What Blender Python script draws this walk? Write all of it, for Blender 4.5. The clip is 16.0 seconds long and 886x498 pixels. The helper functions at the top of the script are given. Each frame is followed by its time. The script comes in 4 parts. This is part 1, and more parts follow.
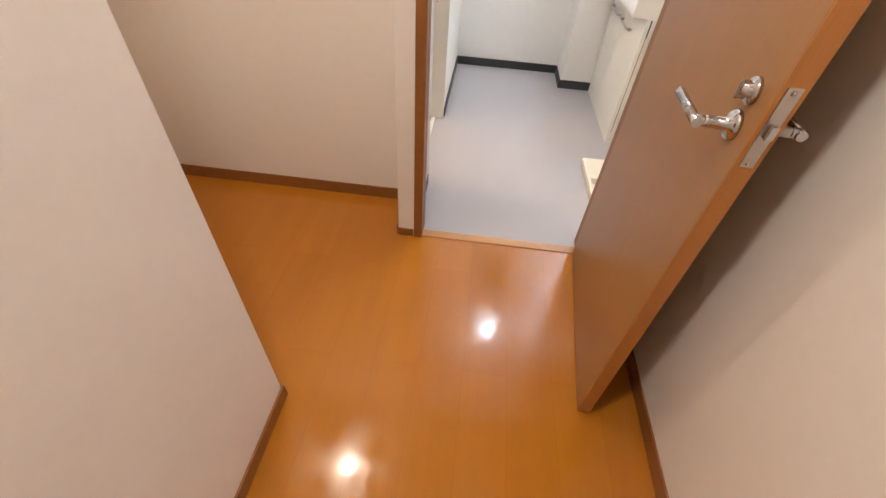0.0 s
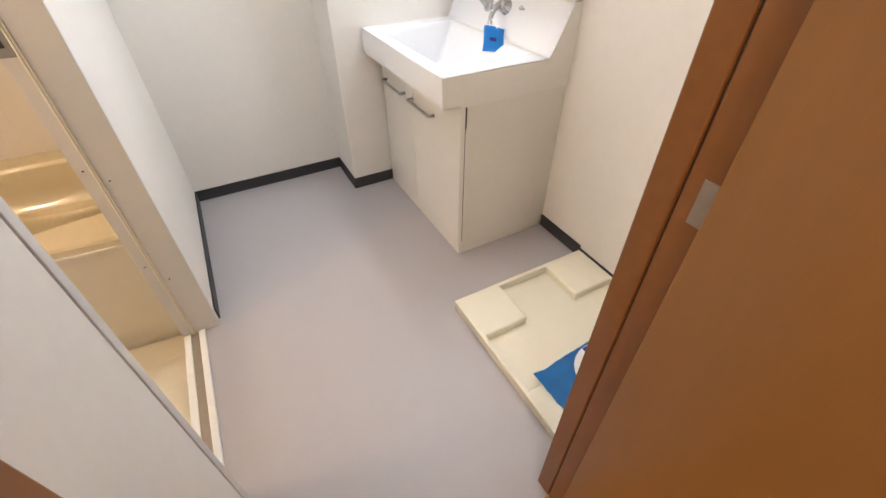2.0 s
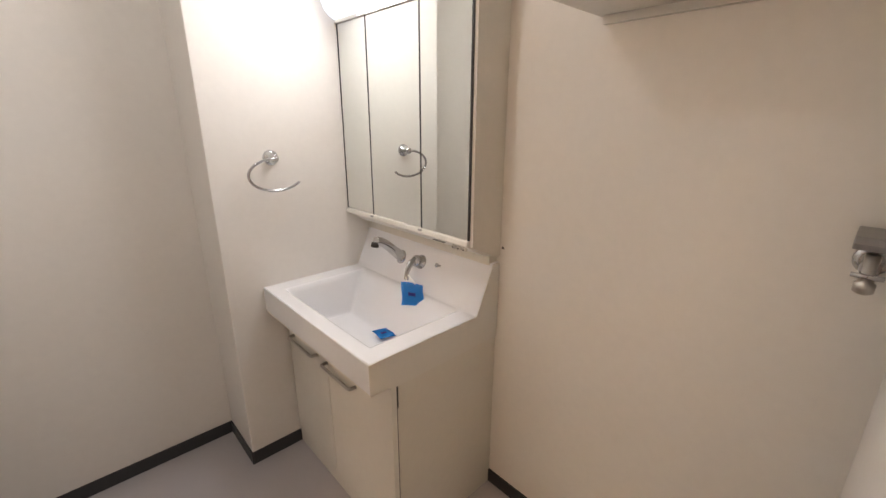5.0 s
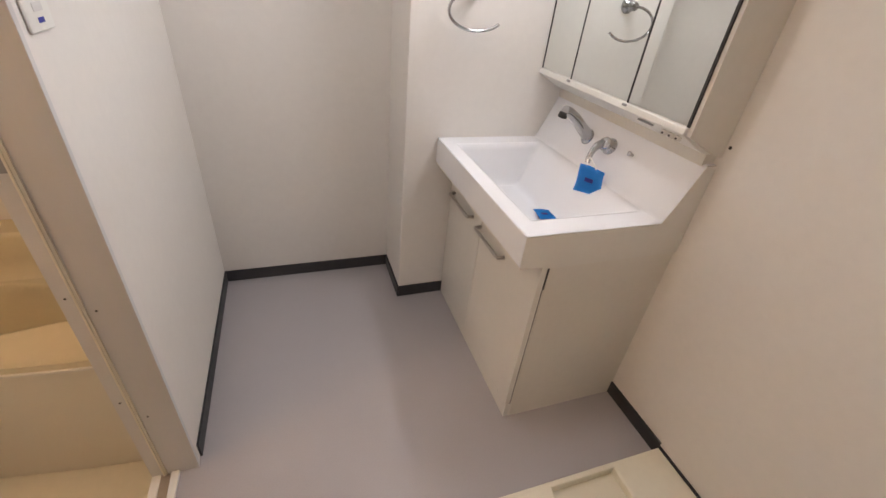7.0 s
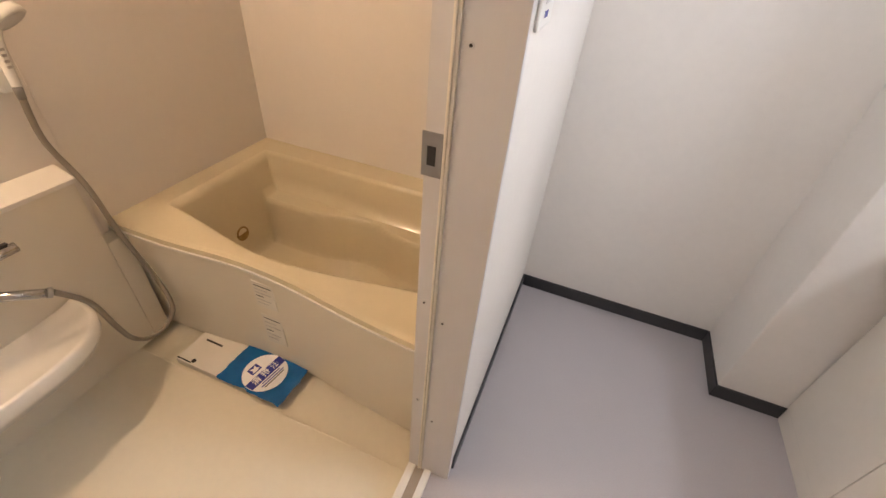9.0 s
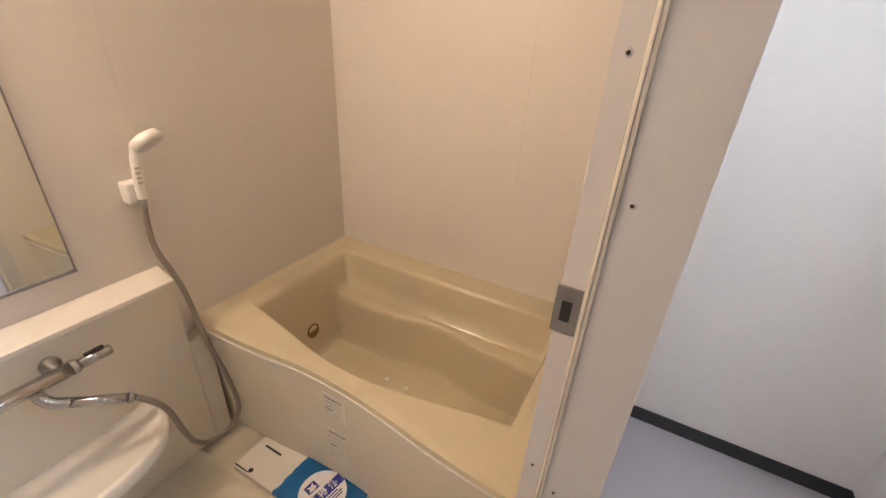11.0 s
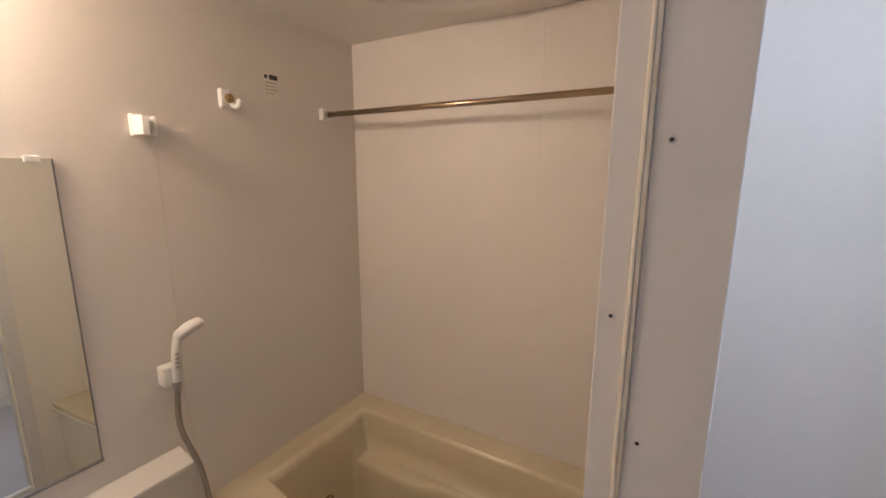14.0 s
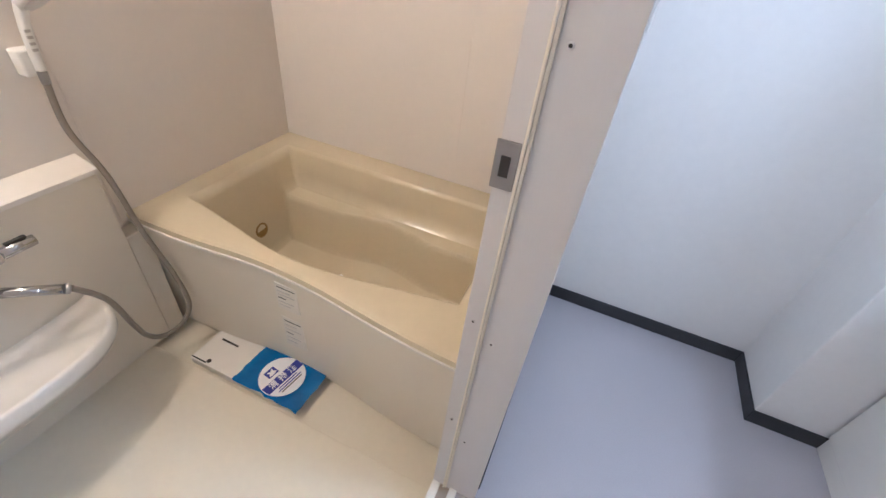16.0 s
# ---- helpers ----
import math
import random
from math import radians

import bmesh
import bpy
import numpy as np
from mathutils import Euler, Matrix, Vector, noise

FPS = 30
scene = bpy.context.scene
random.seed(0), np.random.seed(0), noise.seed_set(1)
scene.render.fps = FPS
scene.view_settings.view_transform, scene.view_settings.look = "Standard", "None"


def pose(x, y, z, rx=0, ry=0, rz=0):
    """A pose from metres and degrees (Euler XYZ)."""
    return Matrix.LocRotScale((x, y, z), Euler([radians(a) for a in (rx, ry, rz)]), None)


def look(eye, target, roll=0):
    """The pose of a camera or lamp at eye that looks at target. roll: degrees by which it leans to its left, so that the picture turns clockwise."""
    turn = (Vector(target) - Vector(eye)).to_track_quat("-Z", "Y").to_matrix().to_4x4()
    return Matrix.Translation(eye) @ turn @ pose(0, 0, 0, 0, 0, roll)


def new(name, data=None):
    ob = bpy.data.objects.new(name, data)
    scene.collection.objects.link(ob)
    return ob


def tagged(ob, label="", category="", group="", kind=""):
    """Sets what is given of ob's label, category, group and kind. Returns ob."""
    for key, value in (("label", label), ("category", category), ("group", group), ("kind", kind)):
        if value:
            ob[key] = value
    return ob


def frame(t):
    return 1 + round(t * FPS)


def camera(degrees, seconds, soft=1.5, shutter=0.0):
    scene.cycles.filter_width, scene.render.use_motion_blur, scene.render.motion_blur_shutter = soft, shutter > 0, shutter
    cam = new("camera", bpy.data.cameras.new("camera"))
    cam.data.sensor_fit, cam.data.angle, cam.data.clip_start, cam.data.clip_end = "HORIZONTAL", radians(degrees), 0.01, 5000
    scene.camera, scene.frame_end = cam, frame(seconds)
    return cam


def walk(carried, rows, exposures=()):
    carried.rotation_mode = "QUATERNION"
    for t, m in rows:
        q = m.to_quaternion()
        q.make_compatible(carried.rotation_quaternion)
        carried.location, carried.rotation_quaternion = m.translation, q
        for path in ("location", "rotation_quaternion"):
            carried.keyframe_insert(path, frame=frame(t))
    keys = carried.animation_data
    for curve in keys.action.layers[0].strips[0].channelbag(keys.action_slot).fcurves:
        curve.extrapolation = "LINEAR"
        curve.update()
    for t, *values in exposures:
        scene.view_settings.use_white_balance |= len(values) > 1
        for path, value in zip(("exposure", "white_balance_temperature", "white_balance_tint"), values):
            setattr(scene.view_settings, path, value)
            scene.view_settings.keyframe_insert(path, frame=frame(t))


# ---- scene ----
cam = camera(93.5, 16.0)
PATH = [
    (0, (0.098, 0.174, 1.273), (0.01, 1.601, -0.126), 4.4),
    (0.5, (0.073, 0.446, 1.26), (0.261, 1.891, -0.111), 2.6),
    (1, (0.104, 0.769, 1.238), (0.417, 2.184, -0.141), 0.2),
    (1.5, (0.082, 1.077, 1.253), (0.595, 2.444, -0.114), -0.4),
    (2, (0.149, 1.343, 1.264), (0.869, 2.678, -0.041), -0.2),
    (2.5, (0.217, 1.534, 1.303), (1.126, 2.839, 0.09), 0.1),
    (3, (0.242, 1.646, 1.324), (1.301, 2.922, 0.207), 0.5),
    (3.5, (0.276, 1.681, 1.329), (1.438, 2.949, 0.307), 1.0),
    (4, (0.282, 1.685, 1.356), (1.531, 2.987, 0.493), 1.5),
    (4.2, (0.266, 1.685, 1.398), (1.563, 2.999, 0.629), 1.7),
    (6.3, (0.291, 1.69, 1.473), (1.49, 3.216, 0.991), 4.2),
    (6.5, (0.297, 1.718, 1.438), (1.361, 3.268, 0.757), 5.1),
    (7, (0.265, 1.778, 1.345), (0.884, 3.334, 0.251), 6.3),
    (7.5, (0.188, 1.818, 1.309), (0.406, 3.345, 0.036), 5.8),
    (8, (0.101, 1.905, 1.301), (0.004, 3.435, 0.018), 5.0),
    (8.5, (0.038, 2.017, 1.317), (-0.303, 3.532, 0.056), 5.2),
    (9, (-0.014, 2.103, 1.308), (-0.516, 3.594, 0.073), 5.4),
    (9.2, (-0.041, 2.12, 1.314), (-0.582, 3.613, 0.098), 5.2),
    (11.5, (-0.176, 2.162, 1.37), (-1.055, 3.76, 0.549), 2.7),
    (12, (-0.177, 2.162, 1.4), (-1.103, 3.788, 0.692), 1.9),
    (12.5, (-0.177, 2.153, 1.428), (-1.134, 3.81, 0.845), 1.4),
    (13, (-0.175, 2.144, 1.465), (-1.151, 3.825, 0.992), 0.8),
    (13.5, (-0.166, 2.142, 1.495), (-1.161, 3.831, 1.1), 0.3),
    (14, (-0.162, 2.142, 1.513), (-1.158, 3.836, 1.139), 0.2),
    (14.5, (-0.166, 2.14, 1.502), (-1.141, 3.821, 1.03), 0.8),
    (15, (-0.18, 2.154, 1.419), (-1.077, 3.791, 0.702), 2.2),
    (15.5, (-0.172, 2.157, 1.342), (-0.922, 3.716, 0.338), 4.4),
    (16, (-0.125, 2.13, 1.285), (-0.638, 3.61, 0.041), 7.4),
]
walk(cam, [(t, look(eye, target, roll)) for t, eye, target, roll in PATH],
     exposures=[(0, 1.6, 6200, 8), (0.5, 1.58, 6300, 9), (1, 1.45, 7200, 16), (1.5, 1.45, 6800, 12), (2, 1.25, 6500, 10), (2.5, 1.05, 6700, 11), (3.5, 0.75, 7000, 13), (4.2, 0.55, 7100, 14), (6.3, 0.05, 7600, 17), (7, 0.5, 6900, 16), (8, 0.78, 6700, 15), (9, 0.95, 6600, 15), (11.5, 0.92, 5800, 13), (12.5, 0.72, 5600, 13), (14, 0.33, 5650, 14), (15, 0.7, 5400, 12), (16, 1.2, 4950, 10)])

# ---- light ----
world = bpy.data.worlds.new("world")
scene.world = world
world.use_nodes = True
world.node_tree.nodes["Background"].inputs[0].default_value = (0.05, 0.05, 0.055, 1)
world.node_tree.nodes["Background"].inputs[1].default_value = 0.2
VANITY_LIGHT, WASH_LIGHT, NOOK_LIGHT, HALL_FILL, BATH_LIGHT = 26.0, 238.0, 180.0, 190.0, 108.0
COOL, NEUTRAL, WARM, AMBER = (0.90, 0.95, 1.0), (0.86, 0.92, 1.0), (1.0, 0.80, 0.60), (1.0, 0.74, 0.50)


# ---- materials ----
def material(name, color, rough=0.5, metal=0.0, spread=0.04, grain=40.0, bump=0.0, bump_scale=200.0, coat=0.0, stretch=(1, 1, 1), blotch=2.5, spec=0.5):
    m = bpy.data.materials.new(name)
    m.use_nodes = True
    nt = m.node_tree
    p = nt.nodes["Principled BSDF"]
    co = nt.nodes.new("ShaderNodeTexCoord")
    mp = nt.nodes.new("ShaderNodeMapping")
    mp.inputs["Scale"].default_value = stretch
    nt.links.new(co.outputs["Object"], mp.inputs["Vector"])
    fine, broad = nt.nodes.new("ShaderNodeTexNoise"), nt.nodes.new("ShaderNodeTexNoise")
    fine.inputs["Scale"].default_value, fine.inputs["Detail"].default_value = grain, 5
    broad.inputs["Scale"].default_value, broad.inputs["Detail"].default_value = blotch, 3
    add = nt.nodes.new("ShaderNodeMath")
    add.operation = "ADD"
    for n, k in ((fine, 0), (broad, 1)):
        nt.links.new(mp.outputs[0], n.inputs["Vector"])
        nt.links.new(n.outputs[0], add.inputs[k])
    ramp = nt.nodes.new("ShaderNodeMapRange")
    ramp.inputs[1].default_value, ramp.inputs[2].default_value = 0.6, 1.4
    nt.links.new(add.outputs[0], ramp.inputs[0])
    mix = nt.nodes.new("ShaderNodeMix")
    mix.data_type = "RGBA"
    mix.inputs[6].default_value = (*[max(0, c * (1 - spread)) for c in color], 1)
    mix.inputs[7].default_value = (*[min(1, c * (1 + spread)) for c in color], 1)
    nt.links.new(ramp.outputs[0], mix.inputs[0])
    nt.links.new(mix.outputs[2], p.inputs["Base Color"])
    rr = nt.nodes.new("ShaderNodeMapRange")
    rr.inputs[3].default_value, rr.inputs[4].default_value = max(0.02, rough * 0.85), min(1, rough * 1.15)
    nt.links.new(fine.outputs[0], rr.inputs[0])
    nt.links.new(rr.outputs[0], p.inputs["Roughness"])
    p.inputs["Metallic"].default_value = metal
    p.inputs["Coat Weight"].default_value = coat
    p.inputs["Specular IOR Level"].default_value = spec
    if bump:
        bn, b = nt.nodes.new("ShaderNodeTexNoise"), nt.nodes.new("ShaderNodeBump")
        bn.inputs["Scale"].default_value, bn.inputs["Detail"].default_value = bump_scale, 3
        b.inputs["Strength"].default_value, b.inputs["Distance"].default_value = bump, 0.002
        nt.links.new(mp.outputs[0], bn.inputs["Vector"])
        nt.links.new(bn.outputs[0], b.inputs["Height"])
        nt.links.new(b.outputs[0], p.inputs["Normal"])
    return m


def glow(name, color, strength):
    m = bpy.data.materials.new(name)
    m.use_nodes = True
    p = m.node_tree.nodes["Principled BSDF"]
    p.inputs["Base Color"].default_value = (0.85, 0.85, 0.85, 1)
    p.inputs["Emission Color"].default_value = (*color, 1)
    p.inputs["Emission Strength"].default_value = strength
    return m


PAPER = material("wallpaper", (0.80, 0.762, 0.715), 0.75, bump=0.2, bump_scale=420, spread=0.025)
# the same off-white paper, with the hall lamp's pinkish tint put into its colour
HALL_LIT_PAPER = material("hall_lit_wallpaper", (0.80, 0.745, 0.69), 0.75, bump=0.2, bump_scale=420, spread=0.025)
CEIL_PAPER = material("ceiling_paper", (0.8, 0.79, 0.76), 0.8, bump=0.3, bump_scale=250)
VINYL = material("vinyl_floor", (0.42, 0.388, 0.393), 0.42, bump=0.12, bump_scale=500, spread=0.05, grain=220, blotch=1.2)
DARK_BASE = material("dark_baseboard", (0.035, 0.034, 0.036), 0.45, spread=0.15)
WOOD = material("door_wood", (0.32, 0.150, 0.045), 0.34, spread=0.07, grain=60, stretch=(14, 14, 0.7), bump=0.06, bump_scale=60)
EDGE_WOOD = material("edge_wood", (0.42, 0.165, 0.035), 0.4, spread=0.12, grain=40, stretch=(10, 10, 0.8))
TRIM_WOOD = material("trim_wood", (0.26, 0.10, 0.023), 0.38, spread=0.14, grain=40, stretch=(1, 1, 1))
SILL_WOOD = material("sill_wood", (0.50, 0.25, 0.085), 0.3, spread=0.12, grain=40, stretch=(0.8, 12, 12))
BATH_PANEL = material("bath_panel", (0.74, 0.69, 0.63), 0.42, spread=0.015, bump=0.04, bump_scale=80)
BATH_CEIL = material("bath_ceiling", (0.74, 0.71, 0.64), 0.3, spread=0.015)
BATH_FLOOR = material("bath_floor", (0.72, 0.66, 0.53), 0.35, spread=0.03, bump=0.2, bump_scale=300)
TUB = material("tub_acrylic", (0.66, 0.58, 0.41), 0.16, spread=0.02, coat=0.3)
APRON = material("apron_plastic", (0.71, 0.65, 0.54), 0.34, spread=0.012, grain=8)
BASIN = material("basin_plastic", (0.78, 0.74, 0.67), 0.25, spread=0.02)
FRAME_GREY = material("frame_aluminium", (0.66, 0.64, 0.62), 0.36, spread=0.012, stretch=(8, 8, 0.6))
GASKET = material("cream_gasket", (0.82, 0.76, 0.63), 0.5)
WHITE_GLOSS = material("white_resin", (0.84, 0.84, 0.86), 0.15, spread=0.01, coat=0.3)
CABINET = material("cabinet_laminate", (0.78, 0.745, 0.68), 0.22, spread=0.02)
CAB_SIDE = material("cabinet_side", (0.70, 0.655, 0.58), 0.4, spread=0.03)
GROOVE = material("brown_groove", (0.09, 0.035, 0.012), 0.5)
DARK = material("dark_gap", (0.03, 0.027, 0.025), 0.6)
CHROME = material("chrome", (0.52, 0.52, 0.53), 0.09, 1.0, spread=0.03)
STEEL = material("brushed_steel", (0.50, 0.47, 0.44), 0.3, 1.0, spread=0.1)
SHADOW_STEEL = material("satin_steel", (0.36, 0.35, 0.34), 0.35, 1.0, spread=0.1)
HINGE = material("dull_hinge_steel", (0.42, 0.36, 0.30), 0.45, 0.7, spread=0.08)
ROD_STEEL = material("warm_rod_steel", (0.40, 0.31, 0.21), 0.26, 1.0, spread=0.1)
BRASS = material("old_brass", (0.30, 0.20, 0.09), 0.4, 1.0, spread=0.25)
MIRROR = material("mirror_glass", (0.84, 0.87, 0.85), 0.015, 1.0, spread=0.0)
PAN = material("pan_plastic", (0.80, 0.74, 0.60), 0.3, spread=0.025)
BLUE = material("blue_film", (0.02, 0.29, 0.74), 0.25, spread=0.12, grain=25, bump=0.6, bump_scale=30)
BLUE_SHEET = material("blue_sheet", (0.008, 0.125, 0.36), 0.16, spread=0.25, grain=20, bump=0.9, bump_scale=26)
NAVY = material("navy_ink", (0.02, 0.03, 0.28), 0.5)
LABEL_WHITE = material("label_paper", (0.85, 0.85, 0.86), 0.5)
WHITE_PLASTIC = material("white_plastic", (0.80, 0.78, 0.73), 0.3)
HOSE = material("grey_hose", (0.27, 0.235, 0.19), 0.35, 0.2, spread=0.06)
CLEAR_FILM = material("pale_sticker", (0.80, 0.76, 0.68), 0.25)
BLACK_INK = material("black_ink", (0.05, 0.045, 0.04), 0.5)
SPECK = material("dark_rubber", (0.03, 0.025, 0.02), 0.7)
GLOW_VANITY = glow("vanity_diffuser_light", NEUTRAL, VANITY_LIGHT)
GLOW_WASH = glow("downlight_cool", COOL, WASH_LIGHT)
GLOW_HALL_FILL = glow("hall_fill_warm", (1.0, 0.88, 0.76), HALL_FILL)
GLOW_NOOK = glow("nook_light_warm", WARM, NOOK_LIGHT)
GLOW_BATH = glow("bath_globe_light", AMBER, BATH_LIGHT)


def laminate():
    """Glossy orange flooring: boards 0.09 wide with faint joints and grain."""
    m = material("hall_flooring", (0.43, 0.155, 0.011), 0.13, spread=0.07, grain=30, stretch=(12, 0.8, 1), coat=0.12, blotch=1.5)
    nt = m.node_tree
    p = nt.nodes["Principled BSDF"]
    co = nt.nodes.new("ShaderNodeTexCoord")
    br = nt.nodes.new("ShaderNodeTexBrick")
    mp = nt.nodes.new("ShaderNodeMapping")
    mp.inputs["Rotation"].default_value = (0, 0, radians(90))
    br.inputs["Scale"].default_value = 1.0
    br.inputs["Brick Width"].default_value, br.inputs["Row Height"].default_value = 0.9, 0.15
    br.inputs["Mortar Size"].default_value = 0.0012
    br.inputs["Color1"].default_value, br.inputs["Color2"].default_value = (1, 1, 1, 1), (0.93, 0.91, 0.88, 1)
    br.inputs["Mortar"].default_value = (0.86, 0.82, 0.78, 1)
    nt.links.new(co.outputs["Object"], mp.inputs[0])
    nt.links.new(mp.outputs[0], br.inputs[0])
    old = p.inputs["Base Color"].links[0].from_socket
    mul = nt.nodes.new("ShaderNodeMix")
    mul.data_type, mul.blend_type = "RGBA", "MULTIPLY"
    mul.inputs[0].default_value = 0.8
    nt.links.new(old, mul.inputs[6])
    nt.links.new(br.outputs[0], mul.inputs[7])
    nt.links.new(mul.outputs[2], p.inputs["Base Color"])
    # smeared wax: patches of softer and sharper gloss, and a faint unevenness
    wax, rough, swell = nt.nodes.new("ShaderNodeTexNoise"), nt.nodes.new("ShaderNodeMapRange"), nt.nodes.new("ShaderNodeBump")
    wax.inputs["Scale"].default_value, wax.inputs["Detail"].default_value, wax.inputs["Distortion"].default_value = 6.0, 5, 0.8
    rough.inputs[1].default_value, rough.inputs[2].default_value = 0.35, 0.68
    rough.inputs[3].default_value, rough.inputs[4].default_value = 0.07, 0.25
    swell.inputs["Strength"].default_value, swell.inputs["Distance"].default_value = 0.12, 0.002
    nt.links.new(co.outputs["Object"], wax.inputs["Vector"])
    nt.links.new(wax.outputs[0], rough.inputs[0])
    nt.links.new(rough.outputs[0], p.inputs["Roughness"])
    nt.links.new(wax.outputs[0], swell.inputs["Height"])
    nt.links.new(swell.outputs[0], p.inputs["Normal"])
    return m


FLOORING = laminate()


# ---- mesh helpers ----
def finish(name, bm, mat, smooth=False, parent=None):
    me = bpy.data.meshes.new(name)
    bmesh.ops.recalc_face_normals(bm, faces=bm.faces)
    bm.to_mesh(me)
    bm.free()
    me.materials.append(mat)
    if smooth:
        for p in me.polygons:
            p.use_smooth = len(p.vertices) <= 4
    ob = new(name, me)
    if parent:
        adopt(ob, parent)
    return ob


def adopt(ob, parent):
    ob.parent = parent
    bpy.context.view_layer.update()
    ob.matrix_parent_inverse = parent.matrix_world.inverted()
    return ob


def thing(name, place, label, category, group=""):
    ob = new(name)
    ob.location = place
    ob.empty_display_size = 0.1
    bpy.context.view_layer.update()
    return tagged(ob, label, category, group)


def add_box(bm, lo, hi, bevel=0.0, segments=2):
    made = bmesh.ops.create_cube(bm, size=1.0)["verts"]
    lo, hi = Vector(lo), Vector(hi)
    for v in made:
        v.co = Vector([(lo[i] + hi[i]) / 2 + v.co[i] * (hi[i] - lo[i]) for i in range(3)])
    if bevel:
        edges = list({e for v in made for e in v.link_edges})
        bmesh.ops.bevel(bm, geom=edges, offset=bevel, segments=segments, profile=0.5, affect="EDGES")


def box(name, lo, hi, mat, bevel=0.0, parent=None, segments=2):
    bm = bmesh.new()
    add_box(bm, lo, hi, bevel, segments)
    return finish(name, bm, mat, False, parent)


def boxes(name, pairs, mat, bevel=0.0, parent=None):
    bm = bmesh.new()
    for lo, hi in pairs:
        add_box(bm, lo, hi, bevel)
    return finish(name, bm, mat, False, parent)


def prism(name, outline, axis, a, b, mat, bevel=0.0, parent=None, smooth=False):
    """A closed outline in the two other axes, drawn out along the axis from a to b."""
    i = "xyz".index(axis)
    j, k = [n for n in range(3) if n != i]
    bm = bmesh.new()
    rings = []
    for s in (a, b):
        ring = []
        for u, w in outline:
            co = [0, 0, 0]
            co[i], co[j], co[k] = s, u, w
            ring.append(bm.verts.new(co))
        rings.append(ring)
    n = len(outline)
    for q in range(n):
        bm.faces.new((rings[0][q], rings[0][(q + 1) % n], rings[1][(q + 1) % n], rings[1][q]))
    bm.faces.new(rings[0])
    bm.faces.new(rings[1][::-1])
    bmesh.ops.recalc_face_normals(bm, faces=bm.faces)
    if bevel:
        bmesh.ops.bevel(bm, geom=[e for e in bm.edges if e.calc_face_angle(0) > 0.6], offset=bevel, segments=2, profile=0.5, affect="EDGES")
    return finish(name, bm, mat, smooth, parent)


def lathe(name, profile, place, direction, mat, steps=28, parent=None):
    """Profile rows (radius, along) turned round the direction."""
    q = Vector((0, 0, 1)).rotation_difference(Vector(direction))
    bm = bmesh.new()
    rings = []
    for r, h in profile:
        rings.append([bm.verts.new(Vector(place) + q @ Vector((r * math.cos(2 * math.pi * s / steps), r * math.sin(2 * math.pi * s / steps), h))) for s in range(steps)])
    for a, b in zip(rings, rings[1:]):
        for s in range(steps):
            bm.faces.new((a[s], a[(s + 1) % steps], b[(s + 1) % steps], b[s]))
    bm.faces.new(rings[0][::-1])
    bm.faces.new(rings[-1])
    ob = finish(name, bm, mat, True, parent)
    return ob


def smooth_line(points, steps=8):
    pts = [Vector(p) for p in points]
    out = []
    for i in range(len(pts) - 1):
        p0, p1, p2, p3 = pts[max(i - 1, 0)], pts[i], pts[i + 1], pts[min(i + 2, len(pts) - 1)]
        for s in range(steps):
            t = s / steps
            out.append(0.5 * (2 * p1 + (p2 - p0) * t + (2 * p0 - 5 * p1 + 4 * p2 - p3) * t * t + (3 * p1 - p0 - 3 * p2 + p3) * t ** 3))
    return out + [pts[-1]]


def tube(name, points, radius, mat, parent=None, steps=12, curve=True, flat=1.0, rib=0.0):
    """A pipe along the points; radius may be a list, one for each point of the line."""
    line = smooth_line(points) if curve else [Vector(p) for p in points]
    n = len(line)
    rad = radius if isinstance(radius, list) else [radius] * n
    if len(rad) != n:
        rad = [float(np.interp(i / (n - 1), np.linspace(0, 1, len(rad)), rad)) for i in range(n)]
    bm = bmesh.new()
    rings = []
    side = None
    for i, p in enumerate(line):
        d = (line[min(i + 1, n - 1)] - line[max(i - 1, 0)]).normalized()
        if side is None:
            side = d.orthogonal().normalized()
        side = (side - d * side.dot(d)).normalized()
        up = d.cross(side)
        r = rad[i] * (1 + (rib if i % 2 else 0))
        rings.append([bm.verts.new(p + side * r * math.cos(2 * math.pi * s / steps) + up * r * flat * math.sin(2 * math.pi * s / steps)) for s in range(steps)])
    for a, b in zip(rings, rings[1:]):
        for s in range(steps):
            bm.faces.new((a[s], a[(s + 1) % steps], b[(s + 1) % steps], b[s]))
    bm.faces.new(rings[0][::-1])
    bm.faces.new(rings[-1])
    return finish(name, bm, mat, True, parent)


def setting(ob, label, category):
    return tagged(ob, label, category, kind="structure")


# ---- plan ----
WX0, WX1, WY0, WY1 = -0.12, 1.367, 1.612, 3.612     # washroom
WCEIL, HCEIL, BCEIL = 2.40, 2.40, 2.037
BX0, BX1, BY0, BY1 = -1.478, -0.246, 1.945, 3.60     # bathroom
BZ, TUBTOP = -0.098, 0.414
DX0, DX1, DY = -0.085, 0.603, 1.540                  # doorway from the hall
HX0, HX1, HY0, HY1 = -1.455, 0.725, -1.3, 1.790      # hall
LX, LY = -0.397, 0.734                              # end of the hall's inner wall
JOG = -0.191

